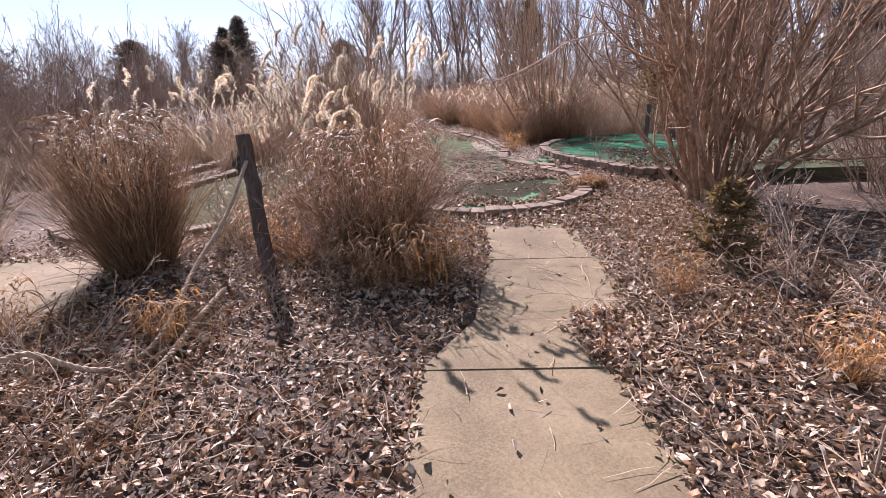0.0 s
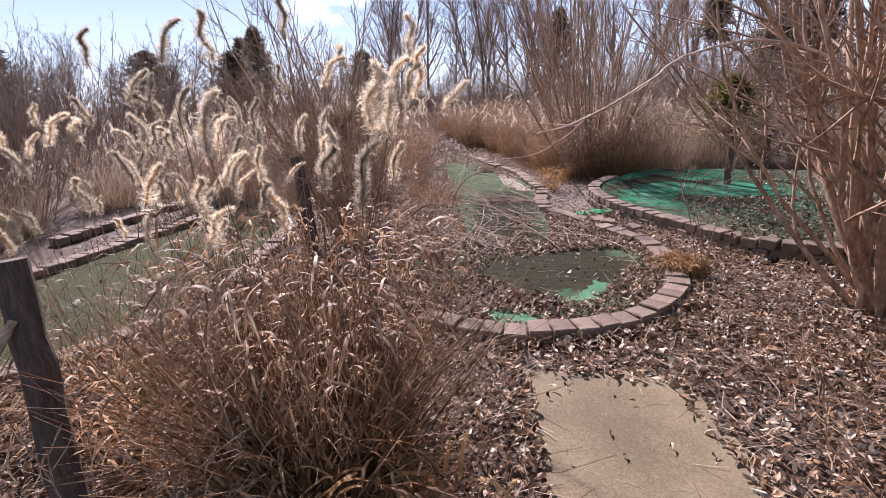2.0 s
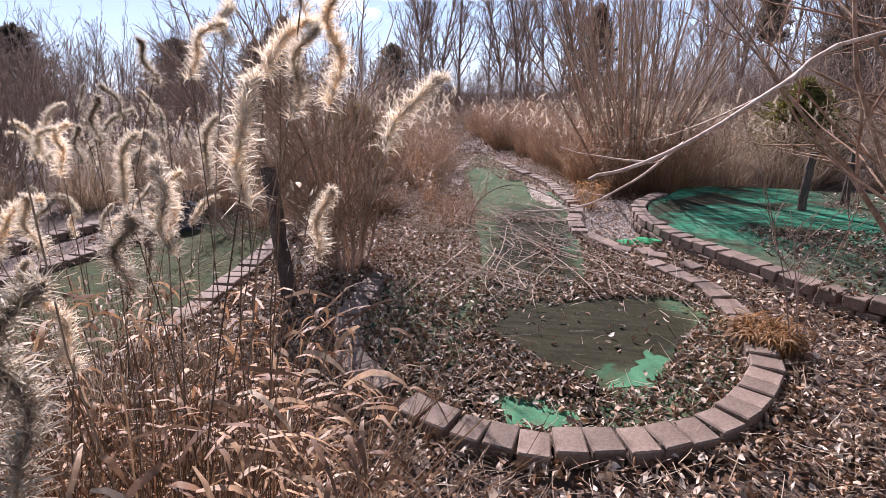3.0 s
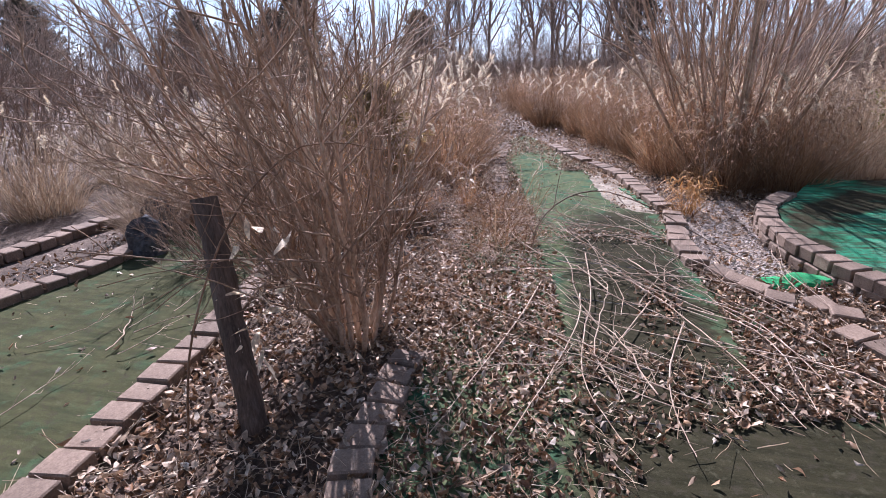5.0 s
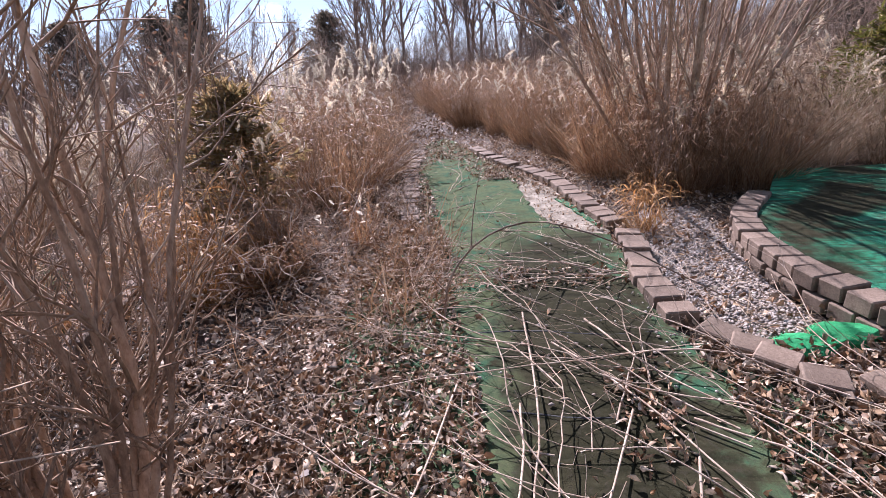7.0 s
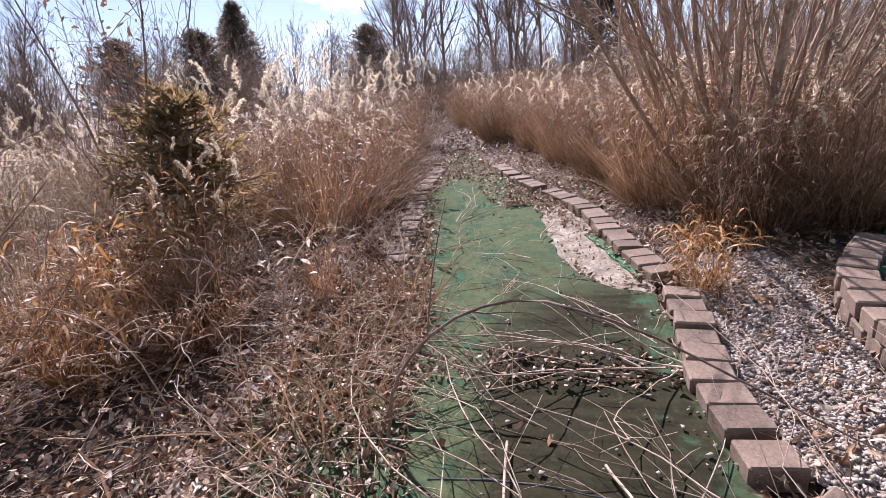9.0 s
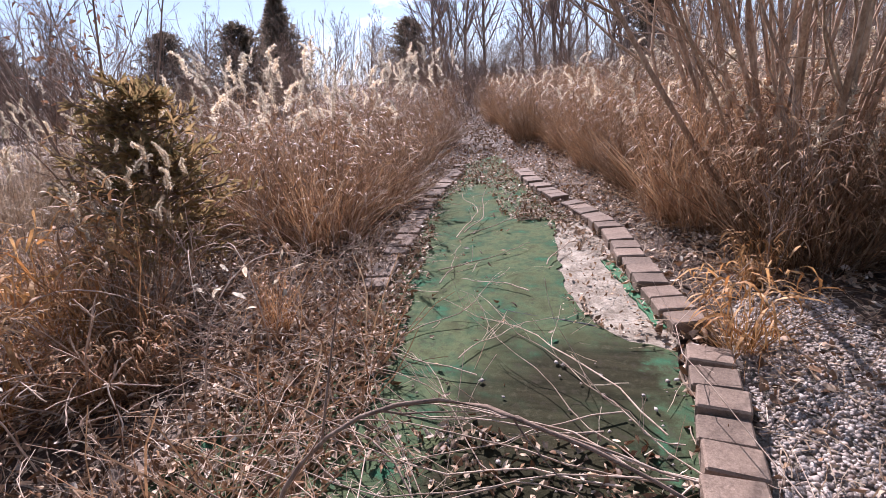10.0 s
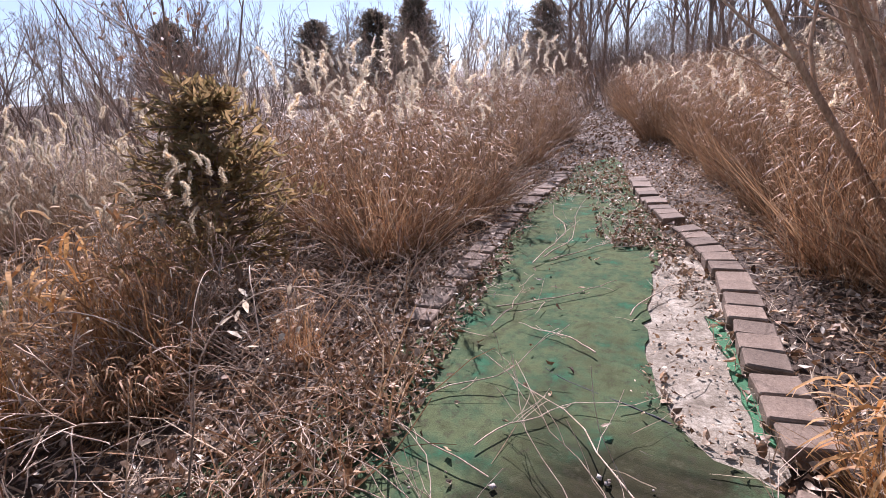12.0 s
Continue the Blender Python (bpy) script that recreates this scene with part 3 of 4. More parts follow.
place(grass_clump(1, "tawny grass clump with silky plumes beside the post", 1.2, 0.34, 2100, M_TAWNY, 24, 0.09, 40, 1.85, near=True), [(-0.451, 4.362)])
place(grass_clump(2, "dense upright tawny grass clump with few plumes", 1.4, 0.24, 2600, M_TAWNY, 19, 0.05, 12, 1.6), [(-2.557, 4.096)])
place(grass_clump(3, "tall plumed grass clump behind the path", 0.8, 0.28, 300, M_STRAW, 26, 0.1, 22, 1.75, near=True), [(-1.319, 5.196), (-1.894, 4.85, 1.0), (-1.707, 5.667, 0.9), (-3.5, 12.7, 0.75), (-3.9, 11.6, 0.7), (-4.6, 12.4, 0.75), (-3.2, 10.9, 0.65), (-1.95, 11.2, 0.6)])
place(grass_clump(4, "low arching orange tussock beside the path", 0.62, 0.28, 1000, M_RUST, 56, 0.26, 0),
      [(-0.674, 4.645), (-0.213, 3.879, 0.85), (-1.161, 4.456, 0.9), (-1.75, 10.7, 0.6), (-2.9, 9.9, 0.75), (-3.2, 11.6, 0.7)])
place(grass_clump(5, "small tuft of pale orange grass beside blocks", 0.45, 0.07, 150, M_ORANGE, 36, 0.16, 0, group="grass tufts", width=0.007),
      [(1.27, 11.42), (0.152, 3.707, 1.25), (-2.45, 11.0, 1.7), (-2.1, 10.3, 1.3), (-1.476, 2.726, 0.8), (1.932, 3.396, 0.7), (2.417, 2.33, 0.7), (-2.63, 2.736, 0.9), (2.098, 7.166, 0.5), (2.036, 7.255, 0.42), (2.144, 7.074, 0.45), (1.55, 12.3, 0.7)])
grass_clump(9, "low mat of bright orange moss and grass on blocks", 0.085, 0.11, 800, M_ORANGE, 75, 0.3, 0, group="grass tufts", width=0.008).matrix_basis = pose(2.069, 7.146, 0.06)
place(grass_clump(6, "broad tawny grass clump with cream plumes", 1.1, 0.45, 1100, M_TAWNY, 36, 0.14, 18, 1.5, plume=1.3),
      [(-1.9, 13.15), (-1.75, 14.2, 0.85), (-2.95, 13.5, 0.95), (-2.15, 15.2, 1.0), (-3.3, 15.2, 1.05), (-2.3, 17.0, 1.05), (-3.8, 17.5, 1.1), (-2.5, 19.3, 1.1), (-4.3, 14.6, 0.9),
       (-3.4, 21.5, 1.15), (-5.0, 20, 1.2), (-5.6, 16.4, 1.1), (-5.2, 23.0, 1.2), (-7.0, 19.2, 1.2), (-6.9, 15.4, 1.0), (-5.4, 11.9, 0.8), (-2.5, 14.4, 0.95)])
place(grass_clump(7, "tawny grass clump thick with dry blades", 1.2, 0.45, 1300, M_TAWNY, 27, 0.10, 11, 1.4, plume=1.3),
      [(1.55, 13.75), (2.0, 12.8, 0.9), (2.75, 12.9, 1.0), (1.2, 15.0, 0.85), (2.0, 14.9, 1.0), (0.85, 16.4, 0.9), (1.7, 16.6, 1.1), (2.7, 14.3, 1.1), (0.4, 17.9, 0.85),
       (-0.4, 19.5, 0.95), (0.9, 18.4, 1.1), (-0.8, 21.3, 1.0), (0.5, 20.8, 1.15), (-1.6, 23.6, 1.0), (0.0, 23.6, 1.15), (-4.2, 10.6, 0.75)])
place(grass_clump(8, "pale straw grass clump at the meadow edge", 1.3, 0.5, 900, M_STRAW, 26, 0.08, 12, 1.5, plume=1.3),
      [(3.9, 13.9), (3.1, 14.2, 0.95), (4.9, 13.6, 0.9), (5.9, 14.9, 1.0), (6.9, 13.8, 0.95), (3.5, 15.6, 1.05), (4.6, 16.0, 1.05), (7.8, 13.2, 1.0), (6.2, 16.6, 1.05),
       (8.6, 15.0, 1.1), (5.02, 4.943, 0.7), (5.655, 5.795, 0.8), (5.605, 3.885, 0.75), (6.6, 4.9, 0.9), (2.4, 16.8, 1.1), (2.0, 18.8, 1.2), (3.6, 18.4, 1.2), (-6.4, 10.4, 0.8), (-7.0, 12.4, 0.9), (-5.2, 12.5, 0.75), (-6.1, 13.7, 0.8), (-4.8, 13.6, 0.75), (-5.7, 11.5, 0.7), (-4.4, 10.0, 0.6), (-6.4, 8.5, 0.8), (-4.873, 4.465, 0.8), (-4.44, 2.794, 0.75)])


place(grass_clump(10, "tall thin tuft of bright orange stems", 1.0, 0.10, 150, M_RUST, 16, 0.05, 0, group="grass tufts", width=0.007), [(-1.85, 10.95), (-1.2, 11.35, 0.6), (-2.3, 10.3, 0.8)])


# ---- shrubs and trees ----
def shrub(seed, name, label, stems, height, base, spread_deg, thick, material, per=(6, 5), twig_turn=32, up=0.05, category="shrub", wander=0.07, lo=0.2, reach=None, away=-99, frac=0.42, thin=0.55):
    """A bare many-stemmed shrub: every stem a part, the twigs one part."""
    global rng
    rng = np.random.default_rng(seed)
    ob = tagged(new(name), label, category)
    a = rng.uniform(0, 2 * np.pi, stems)
    tilt = np.radians(spread_deg) * np.sqrt(rng.uniform(0.02, 1, stems))
    start = np.stack([np.cos(a) * base * rng.uniform(0.2, 1, stems), np.sin(a) * base * rng.uniform(0.2, 1, stems), np.full(stems, -0.05)], 1)
    way = np.stack([np.cos(a) * np.sin(tilt), np.sin(a) * np.sin(tilt), np.cos(tilt)], 1)
    P = grow(start, way, height * rng.uniform(0.6, 1.08, stems), 9, wander, up)
    R = thick * rng.uniform(0.5, 1.15, stems)[:, None] * np.linspace(1, 0.18, 9)[None]
    keep = (P[..., 0].max(1) < (reach or 99)) & (P[..., 0].min(1) > away)
    P, R = P[keep], R[keep]
    for j in range(len(P)):
        V, F = tubes(P[j:j + 1], R[j:j + 1], 7)
        child("stem", mesh_np("stem", V, F, material, True), ob)
    Q, S = sprout(P, R, per[0], lo, 0.95, twig_turn, frac, 7, 0.12, up, thin)
    keep = (Q[..., 0].max(1) < (reach or 99)) & (Q[..., 0].min(1) > away)
    Q, S = Q[keep], S[keep]
    T, U = sprout(Q, S, per[1], 0.15, 0.95, 36, 0.5, 4, 0.12, 0.03, 0.6)
    V, F = join([tubes(Q, np.maximum(S, 0.003), 4), tubes(T, np.maximum(U, 0.002), 3)])
    tagged(child("crown", mesh_np("crown", V, F, material), ob, "fine bare twigs"), kind="stuff")
    return ob


shrub(21, "bare_shrub", "large vase-shaped bare shrub with many brown stems", 46, 4.9, 0.34, 46, 0.040, M_DARKBARK, (7, 6), 38, wander=0.13, up=0.07, frac=0.5, thin=0.62, away=-2.2).matrix_basis = pose(3.411, 6.270, 0)
shrub(22, "bare_shrub", "bushy bare shrub of thin reddish stems amid leaves", 44, 3.3, 0.2, 30, 0.0175, M_BARK, (10, 7), 44, lo=0.12, wander=0.10, reach=0.8, frac=0.4).matrix_basis = pose(-1.37, 8.2, 0)
shrub(23, "bare_shrub", "tall bare shrub rising out of grass clumps", 52, 6.2, 0.45, 36, 0.024, M_BARK, (7, 5)).matrix_basis = pose(2.25, 13.6, 0)
place(shrub(26, "bramble", "low tangle of bare dry canes", 24, 1.15, 0.35, 72, 0.006, M_VINE, (5, 3), 45, -0.05, "bramble"), [(-2.6, 9.4), (-1.9, 10.8, 1.0), (-1.3, 11.3, 0.8), (-2.9, 11.4, 1.1), (-1.5, 12.6, 0.9), (-2.001, 2.384, 0.7), (2.837, 3.366, 0.9), (3.441, 4.618, 1.1), (3.215, 2.393, 0.8), (-0.75, 9.9, 0.55)])
place(shrub(24, "sapling", "thin bare sapling among dead leaves", 3, 2.1, 0.05, 12, 0.010, M_GREYBARK, (9, 4), 40), [(2.0, 1.55), (-2.75, 10.0, 0.9), (-1.7, 9.4, 0.8), (-2.2, 9.0, 0.8), (1.6, 12.2, 0.6), (2.248, 7.032, 0.8), (-0.518, 3.303, 0.5), (-0.728, 2.785, 0.5)])
young = shrub(28, "young_tree", "young tree holding a few withered russet leaves", 7, 2.7, 0.1, 16, 0.014, M_GREYBARK, (10, 6), category="tree")
dead_leaves(young, 240, 0.4, 1.1, 2.4, 0.05, 5, M_BRUSH)
young.matrix_basis = pose(-3.1, 12.2, 0)
place(shrub(25, "thicket", "dense russet thicket of bare twigs", 60, 2.3, 0.9, 38, 0.012, M_GREYBARK, (7, 5), category="thicket"),
      [(-8.8, 9.8), (-3.0, 9.3, 0.45), (-7.4, 9.0, 1.1), (-8.6, 11.4, 1.2), (-8.4, 7.2, 1.1), (-7.0, 6.4, 0.9), (-9.6, 14.2, 1.3), (-6.2, 5.0, 0.8), (5.9, 6.4, 0.8), (6.4, 3.6, 0.8),
       (-11, 9.0, 1.4), (-12, 13, 1.5), (-9, 17.5, 1.3), (-7.5, 20.5, 1.3), (-12, 18, 1.6), (7.2, 17.5, 1.3), (9.8, 12.5, 1.3), (8.2, 9.0, 1.1), (6.6, 4.6, 1.0), (4, 21, 1.4), (7, 22, 1.5), (-3, 27, 1.3), (1.5, 25, 1.4), (-7, 25, 1.5), (10, 18, 1.5)])


def bare_tree(seed, label):
    global rng
    rng = np.random.default_rng(seed)
    ob = tagged(new("bare_tree"), label, "tree", group="winter trees")
    P = grow(np.array([[0, 0, -0.2]]), np.array([[0.02, 0.02, 1.0]]), np.array([9.0]), 12, 0.05, 0.05)
    R = np.linspace(0.095, 0.015, 12)[None]
    V, F = tubes(P, R, 8)
    child("trunk", mesh_np("trunk", V, F, M_GREYBARK, True), ob)
    Q, S = sprout(P, R, 26, 0.2, 0.97, 38, 0.42, 8, 0.10, 0.09, 0.5)
    T, U = sprout(Q, S, 9, 0.2, 0.97, 34, 0.42, 5, 0.11, 0.07, 0.6)
    X, Y = sprout(T, U, 5, 0.2, 0.97, 34, 0.5, 4, 0.12, 0.05, 0.65)
    V, F = join([tubes(Q, S, 5), tubes(T, np.maximum(U, 0.007), 4), tubes(X, np.maximum(Y, 0.005), 3)])
    child("crown", mesh_np("crown", V, F, M_GREYBARK), ob)
    return ob


def conifer(seed, label, height, width, material, trunk=0.12, clumps=420, name="conifer_tree", lo=0.07, taper=0.75):
    global rng
    rng = np.random.default_rng(seed)
    ob = tagged(new(name), label, "tree", group="evergreens")
    P = grow(np.array([[0, 0, -0.1]]), np.array([[0, 0, 1.0]]), np.array([height]), 8, 0.02, 0.05)
    V, F = tubes(P, np.linspace(trunk, 0.012, 8)[None], 7)
    child("trunk", mesh_np("trunk", V, F, M_GREYBARK, True), ob)
    s = rng.uniform(lo, 0.99, clumps)
    a = rng.uniform(0, 2 * np.pi, clumps)
    reach = width * (1.02 - s) ** taper * rng.uniform(0.45, 1.15, clumps)
    base = np.stack([np.zeros(clumps), np.zeros(clumps), s * height], 1)
    way = np.stack([np.cos(a), np.sin(a), rng.uniform(-0.1, 0.45, clumps)], 1)
    B = grow(base, way, reach, 5, 0.08, 0.06)
    V0, F0 = tubes(B, np.linspace(0.012, 0.004, 5)[None].repeat(clumps, 0), 3)
    tagged(child("bough", mesh_np("bough", V0, F0, M_GREYBARK), ob), kind="stuff")
    per = 22
    i = np.repeat(np.arange(clumps), per)
    u = rng.uniform(0.25, 1.0, len(i)) * 3.999
    k = u.astype(int)
    start = B[i, k] + (B[i, k + 1] - B[i, k]) * (u - k)[:, None]
    L = height * 0.035 * rng.uniform(0.5, 1.3, len(i)) + 0.05
    Q = grow(start, unit(B[i, 4] - B[i, 0]) + rng.normal(0, 0.75, (len(i), 3)), L, 3, 0.1, 0.02)
    V, F = ribbons(Q, (L * 0.26)[:, None] * np.array([0.6, 1.0, 0.3])[None], unit(rng.normal(size=(len(i), 3))))
    child("crown", mesh_np("crown", V, F, material), ob)
    return ob


def ring(count, a0, a1, r0, r1, s0, s1, seed):
    r = np.random.default_rng(seed)
    out = []
    for _ in range(count):
        a, d = math.radians(r.uniform(a0, a1)), r.uniform(r0, r1)
        out.append((-math.sin(a) * d, 6 + math.cos(a) * d, r.uniform(s0, s1)))
    return out


place(bare_tree(31, "slender bare winter tree on the skyline"), ring(24, -75, 16, 26, 44, 0.85, 1.25, 1) + ring(7, 16, 60, 30, 46, 0.4, 0.65, 21), seed=1)
place(bare_tree(32, "bare grey tree with many upright limbs"), ring(26, -75, 14, 26, 48, 0.85, 1.3, 2) + ring(7, 14, 60, 32, 50, 0.4, 0.65, 22) + ring(16, -75, -20, 18, 30, 0.75, 1.0, 7), seed=2)
place(bare_tree(33, "spreading bare tree on the far edge"), ring(24, -70, 14, 28, 50, 0.9, 1.35, 3) + ring(6, 14, 60, 34, 55, 0.4, 0.7, 23) + [(-9.5, 17, 0.42), (-7.6, 15.2, 0.36)], seed=3)
place(shrub(27, "brushwood", "far leafless brushwood along the wood edge", 40, 3.0, 1.6, 34, 0.016, M_GREYBARK, (11, 6), category="thicket"), ring(26, -80, 20, 23, 34, 0.6, 0.95, 12) + ring(20, 20, 80, 27, 36, 0.45, 0.65, 14) + ring(26, -70, 12, 24, 34, 0.9, 1.3, 13), seed=9)
place(conifer(41, "dark conical evergreen on the skyline", 6.0, 2.4, M_PINE), [(-19, 41), (-15.5, 36, 0.95), (4.5, 44, 1.2), (18, 36, 1.3), (25, 34, 1.3)], seed=4)
place(conifer(42, "broad dusky evergreen in the wood edge", 4.9, 3.6, M_PINE, clumps=520), [(-10, 42), (-14.0, 30, 0.85), (-24, 37, 1.1), (-29, 30, 1.1), (13, 29, 1.0), (19, 27, 1.1)], seed=5)
place(conifer(46, "tall pine with a bare trunk and tufted top", 9.0, 1.7, M_PINE, 0.13, 200, lo=0.5), [(15.2, 31.9), (12.0, 34.0, 0.9), (18.5, 31.0, 1.0)], seed=6)
conifer(43, "bushy bronze-green cedar among plumed grasses", 1.42, 0.9, M_CEDAR, 0.03, 190, "cedar_bush", 0.1, 0.5).matrix_basis = pose(-2.5, 12.0, 0)
conifer(44, "clipped yellow-green evergreen bush beyond the turf", 1.85, 1.3, M_YEW, 0.05, 420, "evergreen_bush").matrix_basis = pose(5.35, 14.6, 0)
conifer(45, "small dark evergreen shrub under bare stems", 0.72, 0.42, M_CEDAR, 0.02, 90, "evergreen_shrub").matrix_basis = pose(2.445, 3.887, 0)

# ---- posts and rope ----
def post(base, top, r, label):
    base, top = np.array(base), np.array(top)
    k = 14
    s = np.linspace(0, 1, k)
    P = (base + (top - base) * s[:, None])[None]
    P[0, 1:-1] += np.random.default_rng(int(r * 1e4)).normal(0, 0.004, (k - 2, 3))
    V, F = tubes(P, (r * (1.1 - 0.12 * s) * (1 + 0.03 * np.sin(s * 21)))[None], 10)
    V = V - base
    bm = bmesh.new()
    vs = [bm.verts.new(v) for v in V]
    for f in F:
        bm.faces.new([vs[i] for i in f])
    bm.faces.new(vs[-10:])
    bm.faces.new(vs[:10][::-1])
    bmesh.ops.recalc_face_normals(bm, faces=bm.faces)
    me = bpy.data.meshes.new("post")
    bm.to_mesh(me)
    bm.free()
    me.materials.append(M_POST)
    ob = tagged(new("fence_post", me), label, "post", group="fence posts")
    ob.location = base
    return ob


post((-1.229, 3.799, -0.1), (-1.351, 3.94, 1.18), 0.058, "weathered leaning timber post with rope tied on")
post((-1.5, 7.25, -0.1), (-1.68, 7.41, 1.13), 0.06, "dark weathered leaning timber post by the block edge")
post((4.0, 11.05, 0.13), (4.03, 11.1, 0.93), 0.05, "short dark timber post on the raised turf")
post((4.75, 11.5, 0.13), (4.75, 11.52, 0.9), 0.05, "short dark timber post on the raised turf")


def rope(points, r, label):
    L = np.array(points, float)
    for _ in range(3):
        L = np.concatenate([L[:1], np.stack([L[:-1] * 0.75 + L[1:] * 0.25, L[:-1] * 0.25 + L[1:] * 0.75], 1).reshape(-1, 3), L[-1:]])
    s = np.concatenate([[0], np.cumsum(np.linalg.norm(np.diff(L, axis=0), axis=1))])
    q = np.arange(0, s[-1], 0.012)
    C = np.stack([np.interp(q, s, L[:, j]) for j in range(3)], 1)
    T = unit(np.gradient(C, axis=0))
    U = unit(np.cross(T, [0.3, 0.2, 1.0]))
    W = np.cross(T, U)
    ob = tagged(new("rope"), label, "rope", group="rope fence")
    for j in range(3):
        a = q * 52 + j * 2 * np.pi / 3
        P = C + 0.55 * r * (np.cos(a)[:, None] * U + np.sin(a)[:, None] * W)
        V, F = tubes(P[None], np.full((1, len(q)), r * 0.62), 6)
        child("strand", mesh_np("strand", V, F, M_ROPE, True), ob)


rope([(-1.315, 3.862, 0.98), (-1.399, 3.535, 0.58), (-1.481, 3.177, 0.36), (-1.444, 2.829, 0.2), (-1.434, 2.579, 0.09), (-1.48, 2.395, 0.04), (-1.6, 2.265, 0.05), (-1.746, 2.203, 0.14), (-1.852, 2.145, 0.25), (-1.977, 2.085, 0.23), (-2.272, 2.011, 0.12)], 0.014, "sagging twisted hemp rope hung from the post")
rope([(-1.393, 3.334, 0.1), (-1.35, 3.037, 0.11), (-1.343, 2.696, 0.06), (-1.27, 2.281, 0.05), (-1.29, 2.019, 0.05), (-1.351, 1.653, 0.05)], 0.018, "thick twisted hemp rope lying on leaves")


# ---- dead branches and vines ----
def branch(points, r, label, material=M_BARK, twigs=6, seed=1, name="dead_branch"):
    global rng
    rng = np.random.default_rng(seed)
    L = np.array(points, float)
    for _ in range(2):
        L = np.concatenate([L[:1], np.stack([L[:-1] * 0.75 + L[1:] * 0.25, L[:-1] * 0.25 + L[1:] * 0.75], 1).reshape(-1, 3), L[-1:]])
    L[1:-1] += rng.normal(0, r * 0.25, (len(L) - 2, 3))
    R = r * np.linspace(1, 0.3, len(L))[None]
    parts = [tubes(L[None], R, 6)]
    if twigs:
        Q, S = sprout(L[None], R, twigs, 0.15, 0.95, 38, 0.25, 6, 0.1, 0.0, 0.6)
        parts.append(tubes(Q, np.maximum(S, 0.0015), 4))
    V, F = join(parts)
    return tagged(new(name, mesh_np(name, V, F, material, True)), label, "branch")


branch([(3.216, 6.205, 1.2), (2.621, 6.108, 1.8), (2.031, 5.961, 1.98), (1.501, 5.809, 1.9), (1.161, 5.542, 1.68), (0.742, 5.128, 1.52), (0.564, 4.973, 1.5)], 0.0125, "long bare branch arching over the turf", M_VINE, 3, 51)
branch([(0.863, 5.247, 1.57), (0.746, 5.208, 1.47), (0.587, 5.196, 1.37), (0.403, 5.231, 1.35)], 0.005, "thin bare side branch over the turf", M_VINE, 2, 53)
branch([(-0.35, 9.9, 0.0), (-0.3, 9.95, 0.35), (0.1, 10.05, 0.62), (0.6, 10.0, 0.5), (1.2, 9.95, 0.15), (1.5, 9.9, 0.02)], 0.009, "dark thorny cane arching across the carpet", M_GREYBARK, 5, 52)

CANES = [[(0.13, 9.9), (0.14, 8.87), (0.069, 8.497), (0.024, 7.85), (0.206, 7.48)], [(0.06, 9.03), (0.047, 8.569), (-0.072, 8.115), (-0.303, 7.349)], [(0.54, 8.98), (0.339, 8.499), (0.1, 7.986)],
         [(0.26, 9.55), (0.56, 9.07), (0.77, 8.63), (0.902, 8.196), (1.038, 7.721)], [(0.48, 9.8), (0.77, 9.08), (1.18, 8.85), (1.256, 8.117)], [(0.77, 8.92), (1.17, 8.62), (1.141, 7.822)],
         [(-0.23, 9.2), (-0.342, 8.485), (-0.673, 7.327)], [(0.71, 8.7), (0.52, 8.159), (0.462, 7.806), (0.495, 7.396)]]
for n, pts in enumerate(CANES):
    branch([(x, y, 0.05 + 0.03 * (k % 2)) for k, (x, y) in enumerate(pts)], 0.006, "long pale dry cane fallen across the carpet", M_VINE, 2, 60 + n, "fallen_cane")

BRAMBLE = [(-1.809, 7.148, 0.0), (-1.658, 7.102, 0.55), (-1.42, 7.173, 1.1), (-1.192, 7.296, 1.36), (-1.042, 7.413, 1.39), (-0.862, 7.53, 1.33)]
cane = branch(BRAMBLE, 0.006, "dark arching bramble cane with withered leaves", M_DARKBARK, 4, 54, "bramble_cane")
dead_leaves(cane, 26, 0.16, 0.25, 1.0, 0.085, 6, M_PLUME).children[-1].location = (-1.42, 7.3, 0.05)

for n, (x, y, a) in enumerate(((-1.5, 10.1, 200), (-1.15, 10.6, 70), (-2.1, 10.4, 20), (-1.75, 11.4, 310), (-0.95, 10.9, 140))):
    c, d = math.cos(math.radians(a)), math.sin(math.radians(a))
    arch = branch([(0, 0, 0), (0.1 * c, 0.1 * d, 0.4), (0.35 * c, 0.35 * d, 0.62), (0.7 * c, 0.7 * d, 0.55), (1.0 * c, 1.0 * d, 0.25)], 0.0045, "pale arching bramble cane with a few withered leaves", M_VINE, 4, 55 + n, "bramble_cane")
    dead_leaves(arch, 9, 0.3, 0.25, 0.6, 0.055, 30 + n, M_PLUME).children[-1].location = (0.4 * c, 0.4 * d, 0)
    arch.location = (x, y, 0)

TEARS = [[(0.6, 11.56), (0.42, 11.62), (0.15, 11.68), (0.0, 11.76)], [(-0.15, 9.72), (0.2, 9.74), (0.55, 9.66), (0.9, 9.7)], [(0.0, 9.02), (0.4, 8.95), (0.85, 9.02)],
         [(0.1, 8.1), (0.5, 8.16), (0.95, 8.05)], [(0.05, 7.62), (0.4, 7.68), (0.9, 7.6)]]
for n, pts in enumerate(TEARS):
    tear = branch([(x, y, 0.0165) for x, y in pts], 0.0065, "dark open seam torn in the carpet", M_ROCK, 0, 80 + n, "carpet_tear")
    tagged(tear, category="tear")

